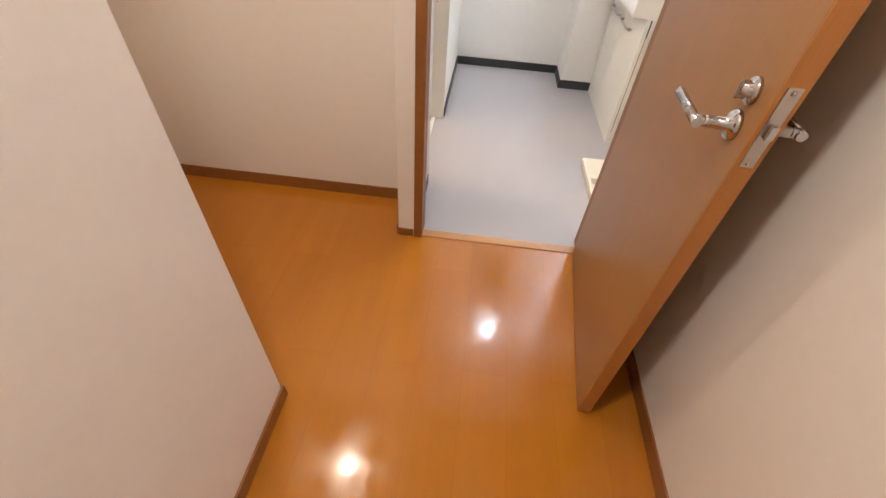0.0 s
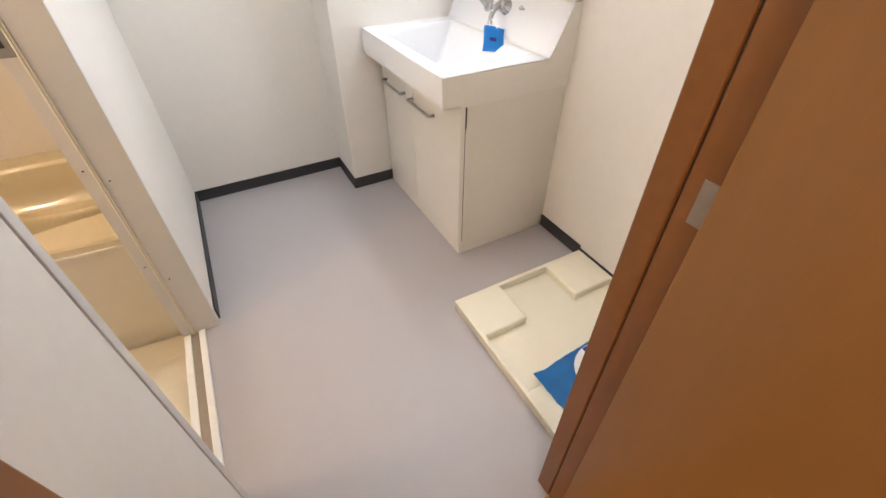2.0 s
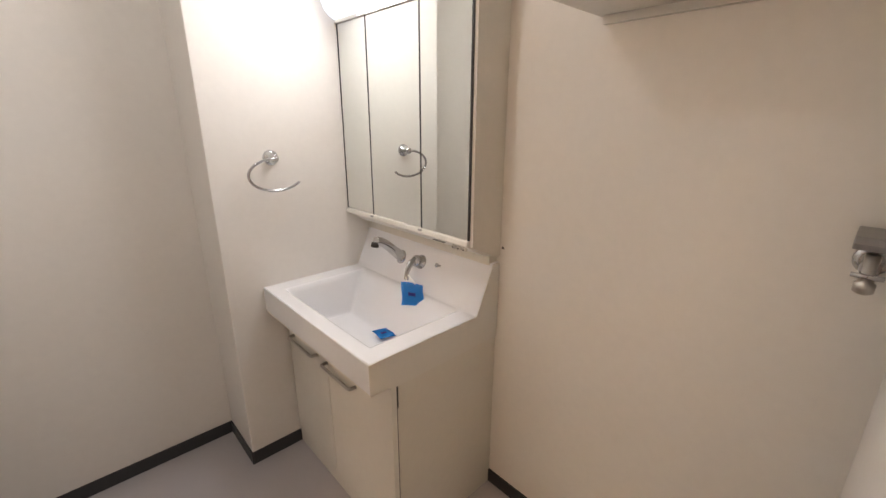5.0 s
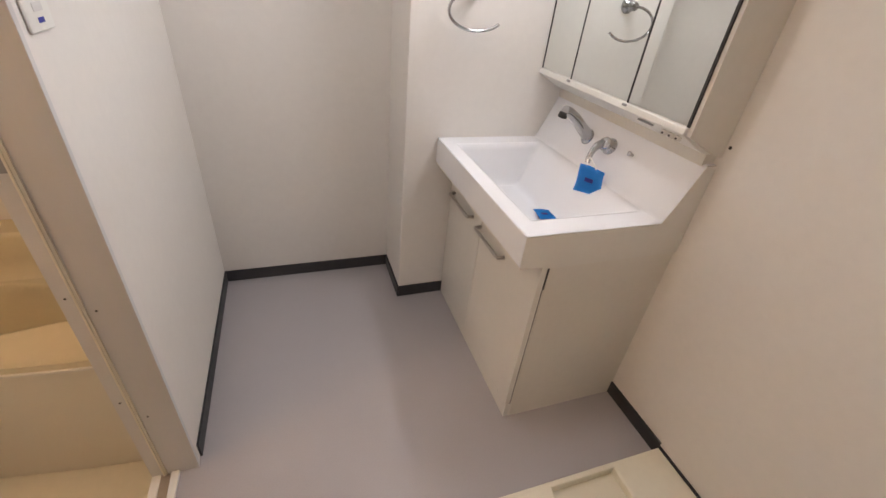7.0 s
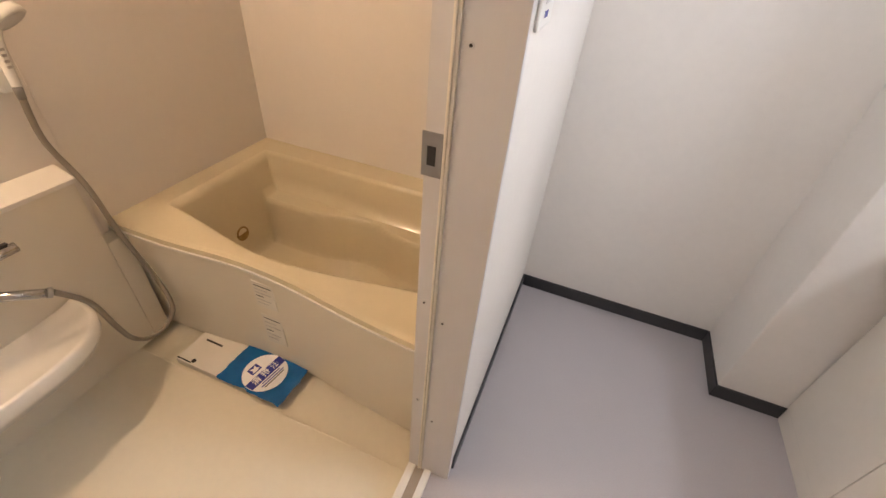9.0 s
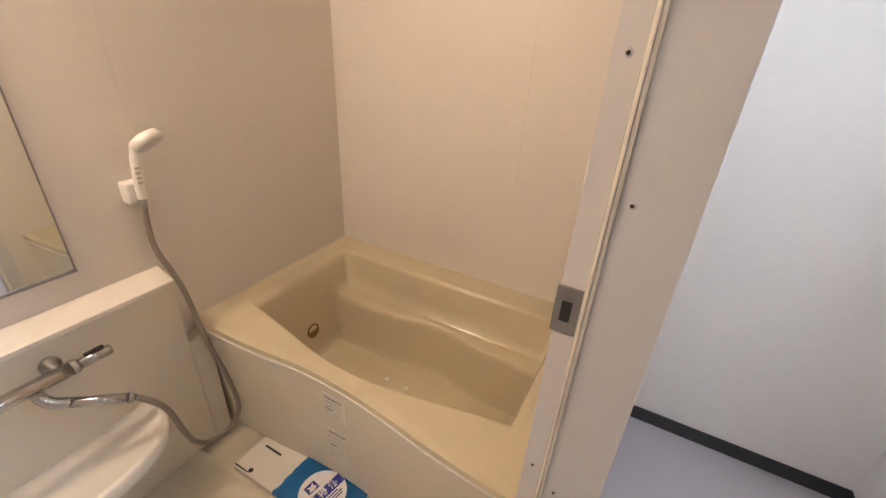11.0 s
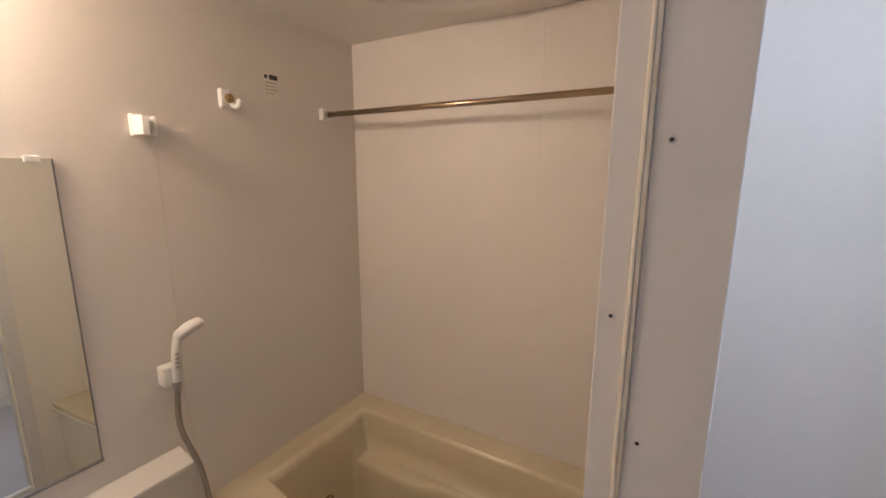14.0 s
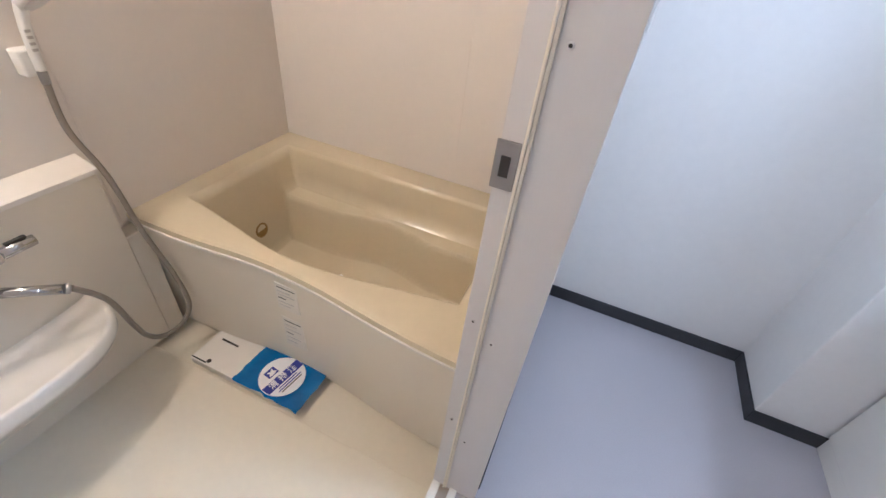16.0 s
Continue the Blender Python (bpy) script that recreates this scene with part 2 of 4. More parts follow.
# ---- structure: floors ----
setting(box("floor_hall", (HX0 - 0.1, HY0 - 0.1, -0.12), (HX1 + 0.1, DY - 0.001, 0), FLOORING), "glossy orange wood laminate hall floor", "floor")
setting(box("floor_hall_nook", (HX0 - 0.1, DY - 0.001, -0.12), (JOG + 0.02, HY1 + 0.02, 0), FLOORING), "glossy orange wood laminate floor of hall nook", "floor")
setting(box("floor_washroom", (WX0 - 0.052, DY + 0.043, -0.12), (WX1 + 0.1, WY1 + 0.1, 0), VINYL), "grey vinyl sheet washroom floor", "floor")
setting(box("door_sill", (DX0 - 0.03, DY, -0.1), (DX1 + 0.03, DY + 0.043, 0.004), SILL_WOOD, 0.002), "light wooden sill strip in doorway", "sill")
box_floor = boxes("floor_bathroom", [((BX0 - 0.05, BY0 - 0.05, BZ - 0.1), (BX1 + 0.03, 2.668, BZ)), ((BX0 - 0.05, 2.668, BZ - 0.1), (BX1 + 0.03, BY1, BZ - 0.030))], BATH_FLOOR, 0.003)
setting(box_floor, "cream plastic bathroom floor with drain channel along bathtub", "floor")

# ---- structure: walls ----
T = 0.1
setting(box("wall_north", (WX0 - T, WY1, -0.1), (WX1 + T, WY1 + T, 2.5), PAPER), "off-white papered washroom wall", "wall")
setting(box("wall_column", (0.672, 3.333, -0.1), (WX1 + 0.01, WY1 + 0.01, 2.5), PAPER, 0.004), "off-white papered boxed-out column", "wall")
setting(box("wall_east", (WX1, DY + 0.02, -0.1), (WX1 + T, WY1 + T, 2.5), PAPER), "off-white papered wall behind vanity", "wall")
setting(boxes("wall_south", [((DX1 + 0.036, DY, -0.1), (WX1 + T, WY0, 2.5)), ((DX0 - 0.036, DY, 2.04), (DX1 + 0.036, WY0, 2.5))], PAPER), "papered wall between hall and washroom", "wall")
setting(boxes("wall_west", [((JOG, DY, -0.1), (WX0, BY0 - 0.004, 2.5)), ((WX0 - 0.002, DY + 0.002, -0.1), (DX0 - 0.034, WY0, 2.5)),
                            ((BX1 + 0.03, 2.668, -0.1), (WX0, WY1 + T, 2.5)),
                            ((BX1 + 0.03, BY0 - 0.004, 2.03), (WX0, 2.668, 2.5))], PAPER, 0.003), "off-white papered wall beside bathroom doorway", "wall")
setting(box("wall_hall_north", (HX0 - T, HY1, -0.1), (JOG + 0.004, BY0 - 0.06, 2.5), HALL_LIT_PAPER), "off-white papered hall wall with warm lamp tint in its colour", "wall")
setting(box("wall_hall_west", (HX0 - T, LY, -0.1), (HX0, HY1, 2.5), HALL_LIT_PAPER), "off-white papered hall end wall with warm lamp tint in its colour", "wall")
setting(box("wall_hall_inner", (HX0 - T, HY0, -0.1), (LX, LY, 2.5), HALL_LIT_PAPER, 0.004), "off-white papered hall wall corner with warm lamp tint in its colour", "wall")
setting(box("wall_hall_east", (HX1, HY0, -0.1), (HX1 + T, DY, 2.5), HALL_LIT_PAPER), "off-white papered hall wall behind open door, warm lamp tint in its colour", "wall")
setting(box("wall_hall_south", (LX, HY0 - T, -0.1), (HX1 + T, HY0, 2.5), HALL_LIT_PAPER), "plain papered hall end wall", "wall")

# bathroom panels with narrow joints
def panels(name, axis, at, depth, cuts, z0, z1, label):
    """Wall panels side by side with a narrow recessed joint."""
    root = None
    spans = list(zip(cuts, cuts[1:]))
    lo = [0, 0, z0]
    i = "xy".index(axis)
    back = sorted((at + depth * 0.03, at + depth))
    a, b = [0, 0, z0], [0, 0, z1]
    a[i], b[i], a[1 - i], b[1 - i] = back[0], back[1], cuts[0], cuts[-1]
    root = setting(box(name, a, b, BATH_PANEL), label, "wall")
    front = sorted((at, at + depth * 0.03))
    for u, w in spans:
        a, b = [0, 0, z0], [0, 0, z1]
        a[i], b[i], a[1 - i], b[1 - i] = front[0], front[1], u + 0.0006, w - 0.0006
        box("panel", a, b, BATH_PANEL, 0.0005, root, 1)


panels("wall_bath_west", "x", BX0, -0.05, (BY0 - 0.05, 2.774, BY1 + 0.05), BZ - 0.05, 2.3, "pinkish-cream bathroom wall panels with fine joints")
panels("wall_bath_north", "y", BY1, 0.05, (BX0 - 0.05, -0.628, BX1 + 0.03), BZ - 0.05, 2.3, "pinkish-cream bathroom wall panels behind bathtub")
panels("wall_bath_south", "y", BY0, -0.05, (BX0, BX1 + 0.03), BZ - 0.05, 2.3, "pinkish-cream bathroom wall panels")
setting(boxes("wall_bath_east", [((BX1, 2.70, BZ - 0.05), (BX1 + 0.03, BY1, 2.3)), ((BX1, BY0, 2.03), (BX1 + 0.03, 2.70, 2.3)), ((BX1, BY0 - 0.04, BZ - 0.05), (BX1 + 0.03, BY0 + 0.012, 2.3))], BATH_PANEL), "pinkish-cream bathroom wall panel at doorway", "wall")

# ---- structure: ceilings ----
setting(box("ceiling_hall", (HX0 - T, HY0 - T, HCEIL), (HX1 + T, HY1, HCEIL + 0.08), CEIL_PAPER), "plain white hall ceiling", "ceiling")
setting(box("ceiling_washroom", (WX0, DY + 0.095, WCEIL), (WX1, WY1, WCEIL + 0.1), CEIL_PAPER), "plain white washroom ceiling", "ceiling")
setting(box("ceiling_bathroom", (BX0, BY0, BCEIL), (BX1, BY1, BCEIL + 0.08), BATH_CEIL), "cream plastic bathroom ceiling", "ceiling")

# ---- structure: baseboards ----
B, BT = 0.06, 0.007
def baseboard(name, runs, mat, label, h=B):
    setting(boxes(name, runs, mat, 0.0015), label, "baseboard")


baseboard("baseboard_washroom", [((WX0, 2.69, 0), (WX0 + BT, WY1, B)), ((WX0, WY1 - BT, 0), (0.672, WY1, B)),
          ((0.672 - BT, 3.333 - BT, 0), (0.672, WY1 - BT, B)), ((0.672, 3.333 - BT, 0), (0.90, 3.333, B)),
          ((WX1 - BT, 2.30, 0), (WX1, 2.58, B)), ((WX1 - BT, WY0, 0), (WX1, 2.30, 0.046)), ((WX0 + 0.004, WY0 + 0.01, 0), (WX0 + BT, BY0 - 0.006, B)), ((DX1 + 0.05, WY0, 0), (0.712, WY0 + BT, B))], DARK_BASE, "dark grey vinyl baseboard")
baseboard("baseboard_hall", [((HX0, HY1 - BT, 0), (JOG - BT, HY1, B)), ((JOG - BT, DY - BT, 0), (JOG, HY1, B)), ((JOG, DY - BT, 0), (DX0 - 0.04, DY, B * 0.6)),
          ((HX0, LY, 0), (HX0 + BT, HY1 - BT, B)), ((HX0 + BT, LY, 0), (LX + BT, LY + BT, B)), ((LX, HY0, 0), (LX + BT, LY, B)),
          ((HX1 - BT, HY0, 0), (HX1, DY, B)), ((DX1 + 0.04, DY - BT, 0), (HX1 - BT, DY, B))], TRIM_WOOD, "brown wooden baseboard")

# ---- hall doorway frame ----
frame_root = thing("door_frame", (DX0, DY, 0), "brown wooden door frame with dark stop groove", "door frame")
FY0, FY1 = DY - 0.012, WY0 + 0.016
for x0, x1, gx0, gx1 in ((DX0 - 0.036, DX0, DX0 - 0.004, DX0 + 0.0015), (DX1, DX1 + 0.036, DX1 - 0.0015, DX1 + 0.004)):
    boxes("jamb", [((x0, FY0, 0), (x1, DY + 0.0405, 2.04)), ((x0, DY + 0.0445, 0), (x1, FY1, 2.04))], TRIM_WOOD, 0.003, frame_root)
    box("stop_groove", (x0 + 0.005, DY + 0.037, 0.0), (x1 - 0.005, DY + 0.048, 2.03), GROOVE, 0, frame_root)
box("head", (DX0 - 0.036, FY0, 2.005), (DX1 + 0.036, FY1, 2.045), TRIM_WOOD, 0.003, frame_root)
strike = thing("strike_plate", (DX0, DY, 0.99), "steel strike plate let into door jamb", "strike plate")
box("plate", (DX0 - 0.001, DY - 0.007, 0.962), (DX0 + 0.002, DY + 0.013, 1.022), SHADOW_STEEL, 0.0008, strike)
box("slot", (DX0 + 0.001, DY - 0.004, 0.972), (DX0 + 0.0028, DY + 0.009, 1.008), DARK, 0, strike)

# ---- hall door, standing open ----
def hall_door():
    root = thing("hall_door", (0.59, 1.546, 0), "brown wooden door standing wide open in hall", "door")
    m = pose(0.583, 1.534, 0, 0, 0, -4.7)
    length, thick = 0.722, 0.038

    def put(ob):
        ob.data.transform(m)
        adopt(ob, root)
        return ob
    put(box("leaf", (0, -length, 0.008), (thick, 0, 1.995), WOOD, 0.0015))
    put(box("edge_strip", (0.0006, -length - 0.0022, 0.009), (thick - 0.0006, -length + 0.001, 1.994), EDGE_WOOD, 0.0006))
    put(box("latch_plate", (0.008, -length - 0.004, 0.918), (thick - 0.008, -length, 1.050), STEEL, 0.001))
    put(box("latch_bolt", (0.012, -length - 0.016, 0.972), (thick - 0.012, -length - 0.002, 0.995), CHROME, 0.003))
    for z in (0.926, 1.042):
        put(lathe("screw", [(0.004, 0), (0.0035, 0.001), (0.0005, 0.0012)], (thick / 2, -length - 0.004, z), (0, -1, 0), CHROME, 12))
    for s, d in ((0.0, -1), (thick, 1)):
        y0 = -length + 0.061
        put(lathe("rose", [(0.026, 0), (0.026, 0.006), (0.022, 0.009), (0.011, 0.009), (0.010, 0.045), (0.0095, 0.05)], (s, y0, 0.958), (d, 0, 0), CHROME))
        put(tube("lever_neck", [(s + d * 0.04, y0, 0.958), (s + d * 0.066, y0, 0.958)], 0.0095, CHROME, None, 14, False))
        put(tube("lever", [(s + d * 0.064, y0 - 0.012, 0.958), (s + d * 0.064, y0 + 0.118, 0.958)], 0.0088, CHROME, None, 16, False))
        put(lathe("thumb_turn", [(0.022, 0), (0.022, 0.006), (0.018, 0.009), (0.012, 0.009), (0.011, 0.02), (0.006, 0.022)], (s, y0, 1.017), (d, 0, 0), CHROME))
        put(box("turn_grip", (s + d * 0.018 - 0.008, y0 - 0.004, 1.002), (s + d * 0.018 + 0.008, y0 + 0.004, 1.032), CHROME, 0.003))
    for z in (0.945, 1.80):
        adopt(box("hinge_plate", (DX1 - 0.0016, DY - 0.010, z + 0.012), (DX1 + 0.001, DY + 0.020, z + 0.072), HINGE, 0.0006), root)


hall_door()


# ---- lamps ----
def downlight(place, mat, radius, label):
    root = thing("ceiling_downlight", place, label, "lamp")
    x, y, z = place
    lathe("trim_ring", [(radius + 0.018, 0), (radius + 0.016, 0.008), (radius + 0.002, 0.010), (radius, 0.001)], (x, y, z), (0, 0, -1), WHITE_PLASTIC, 32, root)
    lathe("diffuser", [(radius, 0.0105), (radius * 0.8, 0.014), (radius * 0.3, 0.017), (0.002, 0.0175)], (x, y, z), (0, 0, -1), mat, 32, root)


downlight((0.475, 2.78, WCEIL), GLOW_WASH, 0.032, "round cool-white ceiling downlight in washroom")
downlight((-0.585, 1.265, HCEIL), GLOW_NOOK, 0.042, "unseen warm-white fill lamp added on hall ceiling nook")
# unseen fill lamp, added to brighten the hall's east wall and the open door
downlight((-0.15, 0.38, HCEIL), GLOW_HALL_FILL, 0.055, "unseen warm-white fill lamp added on hall ceiling")


# ---- vanity ----
VY0, VY1 = 2.572, 3.330
def vanity():
    root = thing("vanity_unit", (1.1, 2.95, 0), "cream washbasin cabinet with white resin basin", "vanity")
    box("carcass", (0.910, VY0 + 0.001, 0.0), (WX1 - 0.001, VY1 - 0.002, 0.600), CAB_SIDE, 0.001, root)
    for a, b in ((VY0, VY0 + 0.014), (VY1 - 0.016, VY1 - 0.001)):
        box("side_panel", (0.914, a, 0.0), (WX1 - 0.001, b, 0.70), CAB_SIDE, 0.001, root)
    box("door_gap", (0.9065, VY0 + 0.0035, 0.068), (0.915, VY1 - 0.004, 0.699), DARK, 0, root)
    box("side_notch", (0.893, VY0 - 0.0030, 0.686), (0.916, VY0 + 0.002, 0.6995), GROOVE, 0, root)
    box("plinth", (0.892, VY0 + 0.002, 0.0), (0.912, VY1 - 0.004, 0.066), CABINET, 0.001, root)
    mid = 2.985
    for y0, y1, hy0, hy1 in ((VY0 + 0.002, mid - 0.0015, 2.775, 2.99), (mid + 0.0015, VY1 - 0.004, 3.055, 3.275)):
        d = box("door", (0.887, y0, 0.070), (0.907, y1, 0.694), CABINET, 0.0015, root)
        h = tube("handle", [(0.885, hy0 + 0.006, 0.580), (0.862, hy0 + 0.008, 0.580), (0.860, hy0 + 0.016, 0.580), (0.860, hy1 - 0.016, 0.580), (0.862, hy1 - 0.008, 0.580), (0.885, hy1 - 0.006, 0.580)], 0.0065, STEEL, None, 10, False, 1.0)
        adopt(h, d)
    # basin top: a sheet whose height follows rim, bowl and splash-back
    x0, x1, y0, y1, top = 0.808, WX1 - 0.001, 2.567, 3.332, 0.80
    bx0, bx1, by0, by1, deep = 0.860, 1.225, 2.645, 3.255, 0.172
    xs = np.concatenate((np.linspace(x0, bx0 + 0.09, 26), np.linspace(bx0 + 0.1, bx1 - 0.04, 14), np.linspace(bx1 - 0.035, 1.33, 30), [x1]))
    ys = np.concatenate((np.linspace(y0, by0 + 0.09, 26), np.linspace(by0 + 0.1, by1 - 0.1, 30), np.linspace(by1 - 0.09, y1, 26)))

    def step(t):
        t = min(max(t, 0), 1)
        return t * t * (3 - 2 * t)

    def height(x, y):
        # splash-back rises behind the bowl
        rise = 0.0
        if x > 1.252:
            u = min(1, (x - 1.252) / 0.078)
            rise = 0.175 * u ** 1.1
        d = min((x - bx0) / 0.085, (y - by0) / 0.042, (by1 - y) / 0.042)
        back = (bx1 + 0.02 - x) / 0.12
        bowl = deep * step(min(d, back)) if d > 0 and back > 0 else 0
        slope = 0.012 * (1 - step((x - bx0) / 0.25)) if bowl > deep * 0.9 else 0
        return top + rise - bowl + slope
    bm = bmesh.new()
    grid = [[bm.verts.new((x, y, height(x, y))) for y in ys] for x in xs]
    for i in range(len(xs) - 1):
        for j in range(len(ys) - 1):
            bm.faces.new((grid[i][j], grid[i + 1][j], grid[i + 1][j + 1], grid[i][j + 1]))
    ob = finish("basin_top", bm, WHITE_GLOSS, True, root)
    # the skirt round the rim, and the shaped side of the splash-back
    side = [(x0 + 0.001, 0.700), (x0 + 0.001, top - 0.003)] + [(1.254 + 0.078 * u, top - 0.003 + 0.175 * u ** 1.1) for u in np.linspace(0, 1, 10)] + [(x1, top + 0.172), (x1, 0.685), (0.905, 0.685), (0.868, 0.692)]
    for a, b in ((y0 - 0.0004, y0 + 0.012), (y1 - 0.012, y1 - 0.0004)):
        prism("basin_side", side, "y", a, b, CABINET, 0.0, root)
    box("basin_front", (x0 - 0.0006, y0, 0.700), (x0 + 0.014, y1, top - 0.002), WHITE_GLOSS, 0.002, root)
    tube("rim", [(x0 + 0.003, y0 + 0.003, top - 0.003), (x0 + 0.003, y1 - 0.003, top - 0.003)], 0.0034, WHITE_GLOSS, root, 10, False)
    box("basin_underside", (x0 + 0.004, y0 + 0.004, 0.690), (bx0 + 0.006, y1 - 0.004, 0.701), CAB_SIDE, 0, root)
    lathe("drain", [(0.024, 0), (0.024, 0.004), (0.016, 0.005)], (1.11, 2.93, 0.632), (0, 0, 1), STEEL, 24, root)
    # spout, lever and small plug knob on the splash-back
    out = (-0.92, 0, 0.38)
    lathe("spout_rose", [(0.030, 0), (0.029, 0.008), (0.021, 0.016), (0.015, 0.018)], (1.300, 3.046, 0.892), out, CHROME, 28, root)
    tube("spout", [(1.292, 3.046, 0.900), (1.262, 3.045, 0.925), (1.225, 3.043, 0.958), (1.19, 3.041, 0.982), (1.165, 3.040, 0.990)], [0.023, 0.021, 0.019, 0.018, 0.020], CHROME, root, 16)
    lathe("spout_nozzle", [(0.015, 0), (0.016, 0.018), (0.012, 0.02)], (1.163, 3.040, 0.985), (-0.2, 0, -1), SPECK, 20, root)
    lathe("mixer_body", [(0.030, 0), (0.029, 0.008), (0.024, 0.012), (0.024, 0.034), (0.019, 0.042), (0.008, 0.044)], (1.304, 2.920, 0.900), out, CHROME, 28, root)
    tube("mixer_lever", [(1.270, 2.920, 0.915), (1.245, 2.918, 0.908), (1.222, 2.912, 0.885), (1.208, 2.903, 0.852)], [0.015, 0.013, 0.010, 0.009], CHROME, root, 12, True, 0.6)
    for dy in (-0.016, 0.016):
        tube("tag_loop", [(1.214, 2.908 + dy * 0.5, 0.872), (1.208, 2.888 + dy, 0.864), (1.204 - dy * 0.5, 2.868 + dy, 0.848)], 0.0022, WHITE_PLASTIC, root, 8)
    lathe("plug_knob", [(0.011, 0), (0.010, 0.004), (0.005, 0.005), (0.004, 0.02), (0.008, 0.022), (0.008, 0.028), (0.003, 0.03)], (1.312, 2.812, 0.908), out, CHROME, 18, root)


vanity()


def film_tag(name, points, label):
    """A small limp blue film patch with a dark mark."""
    bm = bmesh.new()
    n = 6
    a, b, c, d = [Vector(p) for p in points]
    grid = []
    for i in range(n + 1):
        row = []
        for j in range(n + 1):
            u, w = i / n, j / n
            p = a.lerp(b, u).lerp(d.lerp(c, u), w)
            p += Vector((0.002 * math.sin(5 * u + 3 * w), 0.002 * math.sin(7 * w), 0.002 * math.sin(4 * u + 6 * w)))
            row.append(bm.verts.new(p))
        grid.append(row)
    for i in range(n):
        for j in range(n):
            bm.faces.new((grid[i][j], grid[i + 1][j], grid[i + 1][j + 1], grid[i][j + 1]))
    bmesh.ops.solidify(bm, geom=bm.faces[:], thickness=0.0008)
    root = thing(name, points[0], label, "film tag")
    finish("film", bm, BLUE, True, root)
    mid = (a + b + c + d) / 4
    nrm = (b - a).cross(d - a).normalized()
    if nrm.x > 0.3 or nrm.z < -0.5:
        nrm = -nrm
    bm = bmesh.new()
    u, w = (b - a) * 0.16, (d - a) * 0.07
    up = (d - a) * -0.02
    for s in (-1, 1):
        add_box(bm, (0, 0, 0), (1, 1, 1))
    for v in bm.verts:
        v.co = mid + up + u * (v.co.x - 0.5) * 2 + w * (v.co.y - 0.5) * 2 + nrm * (0.003 + 0.001 * v.co.z)
    finish("mark", bm, NAVY, False, root)


film_tag("film_tag", [(1.182, 2.902, 0.852), (1.231, 2.826, 0.848), (1.224, 2.820, 0.760), (1.174, 2.894, 0.757)], "blue film tag hanging from mixer lever")
film_tag("drain_film", [(1.080, 2.970, 0.646), (1.140, 2.950, 0.650), (1.125, 2.870, 0.650), (1.070, 2.890, 0.646)], "blue film patch over basin drain")


# ---- mirror cabinet ----
def mirror_cabinet():
    y0, y1, z0, z1, xf = 2.572, 3.333, 1.074, 1.818, 1.222
    root = thing("mirror_cabinet", (WX1, 2.95, 1.0), "three-panel mirror cabinet with lit diffuser on top", "mirror cabinet")
    box("body", (xf + 0.004, y0 + 0.006, z0 - 0.004), (WX1 - 0.001, y1, 2.0), CABINET, 0.002, root)
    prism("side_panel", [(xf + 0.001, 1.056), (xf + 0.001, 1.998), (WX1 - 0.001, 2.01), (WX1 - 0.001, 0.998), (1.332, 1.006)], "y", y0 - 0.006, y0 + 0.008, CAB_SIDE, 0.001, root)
    prism("bottom_lip", [(xf - 0.010, 1.076), (xf - 0.012, 1.058), (xf + 0.07, 1.012), (1.340, 0.996), (1.340, 1.07), (xf + 0.004, 1.079)], "y", y0 + 0.0085, y1, WHITE_PLASTIC, 0.002, root)
    box("back_strip", (1.325, y0 + 0.0085, 0.968), (WX1 - 0.001, y1, 1.004), CAB_SIDE, 0.001, root)
    cuts = (y0 + 0.010, 2.817, 3.125, y1 - 0.006)
    for a, b in zip(cuts, cuts[1:]):
        box("mirror_panel", (xf - 0.004, a + 0.0035, z0 + 0.006), (xf, b - 0.0035, z1 - 0.003), MIRROR, 0, root)
    boxes("mirror_edges", [((xf - 0.0046, c - 0.0035, z0 + 0.004), (xf + 0.004, c + 0.0035, z1)) for c in cuts], DARK, 0, root)
    for c in cuts[1:3]:
        box("catch", (xf - 0.016, c - 0.008, z0 - 0.006), (xf - 0.009, c + 0.008, z0 + 0.001), SHADOW_STEEL, 0.001, root)
        box("catch", (xf - 0.014, c - 0.008, z1 + 0.003), (xf - 0.006, c + 0.008, z1 + 0.009), SHADOW_STEEL, 0.001, root)
    for k, y in enumerate((2.60, 2.625, 2.65)):
        boxes("switch", [((1.222, y, 1.034), (1.236, y + 0.014, 1.048))], CABINET, 0.002, root)
        box("switch_mark", (1.2195, y + 0.004, 1.038), (1.2215, y + 0.009, 1.043), BLACK_INK, 0, root)
    box("socket_slot", (1.222, 2.70, 1.044), (1.228, 2.76, 1.048), SHADOW_STEEL, 0, root)
    box("lamp_tray", (xf - 0.012, y0 + 0.009, z1), (xf + 0.01, y1, z1 + 0.012), WHITE_PLASTIC, 0.002, root)
    arc = [(xf + 0.004 - 0.072 * math.sin(a), 1.915 - 0.085 * math.cos(a)) for a in np.linspace(0.12, math.pi - 0.12, 18)]
    prism("diffuser", arc, "y", y0 + 0.13, y1 - 0.18, GLOW_VANITY, 0.0, root, True)
    for a, b in ((y0 + 0.009, y0 + 0.1298), (y1 - 0.1798, y1 + 0.001)):
        prism("diffuser_end", arc, "y", a, b, END_CAP, 0.006, root, True)


END_CAP = glow("diffuser_end_light", (0.62, 0.76, 1.0), 1.1)
mirror_cabinet()


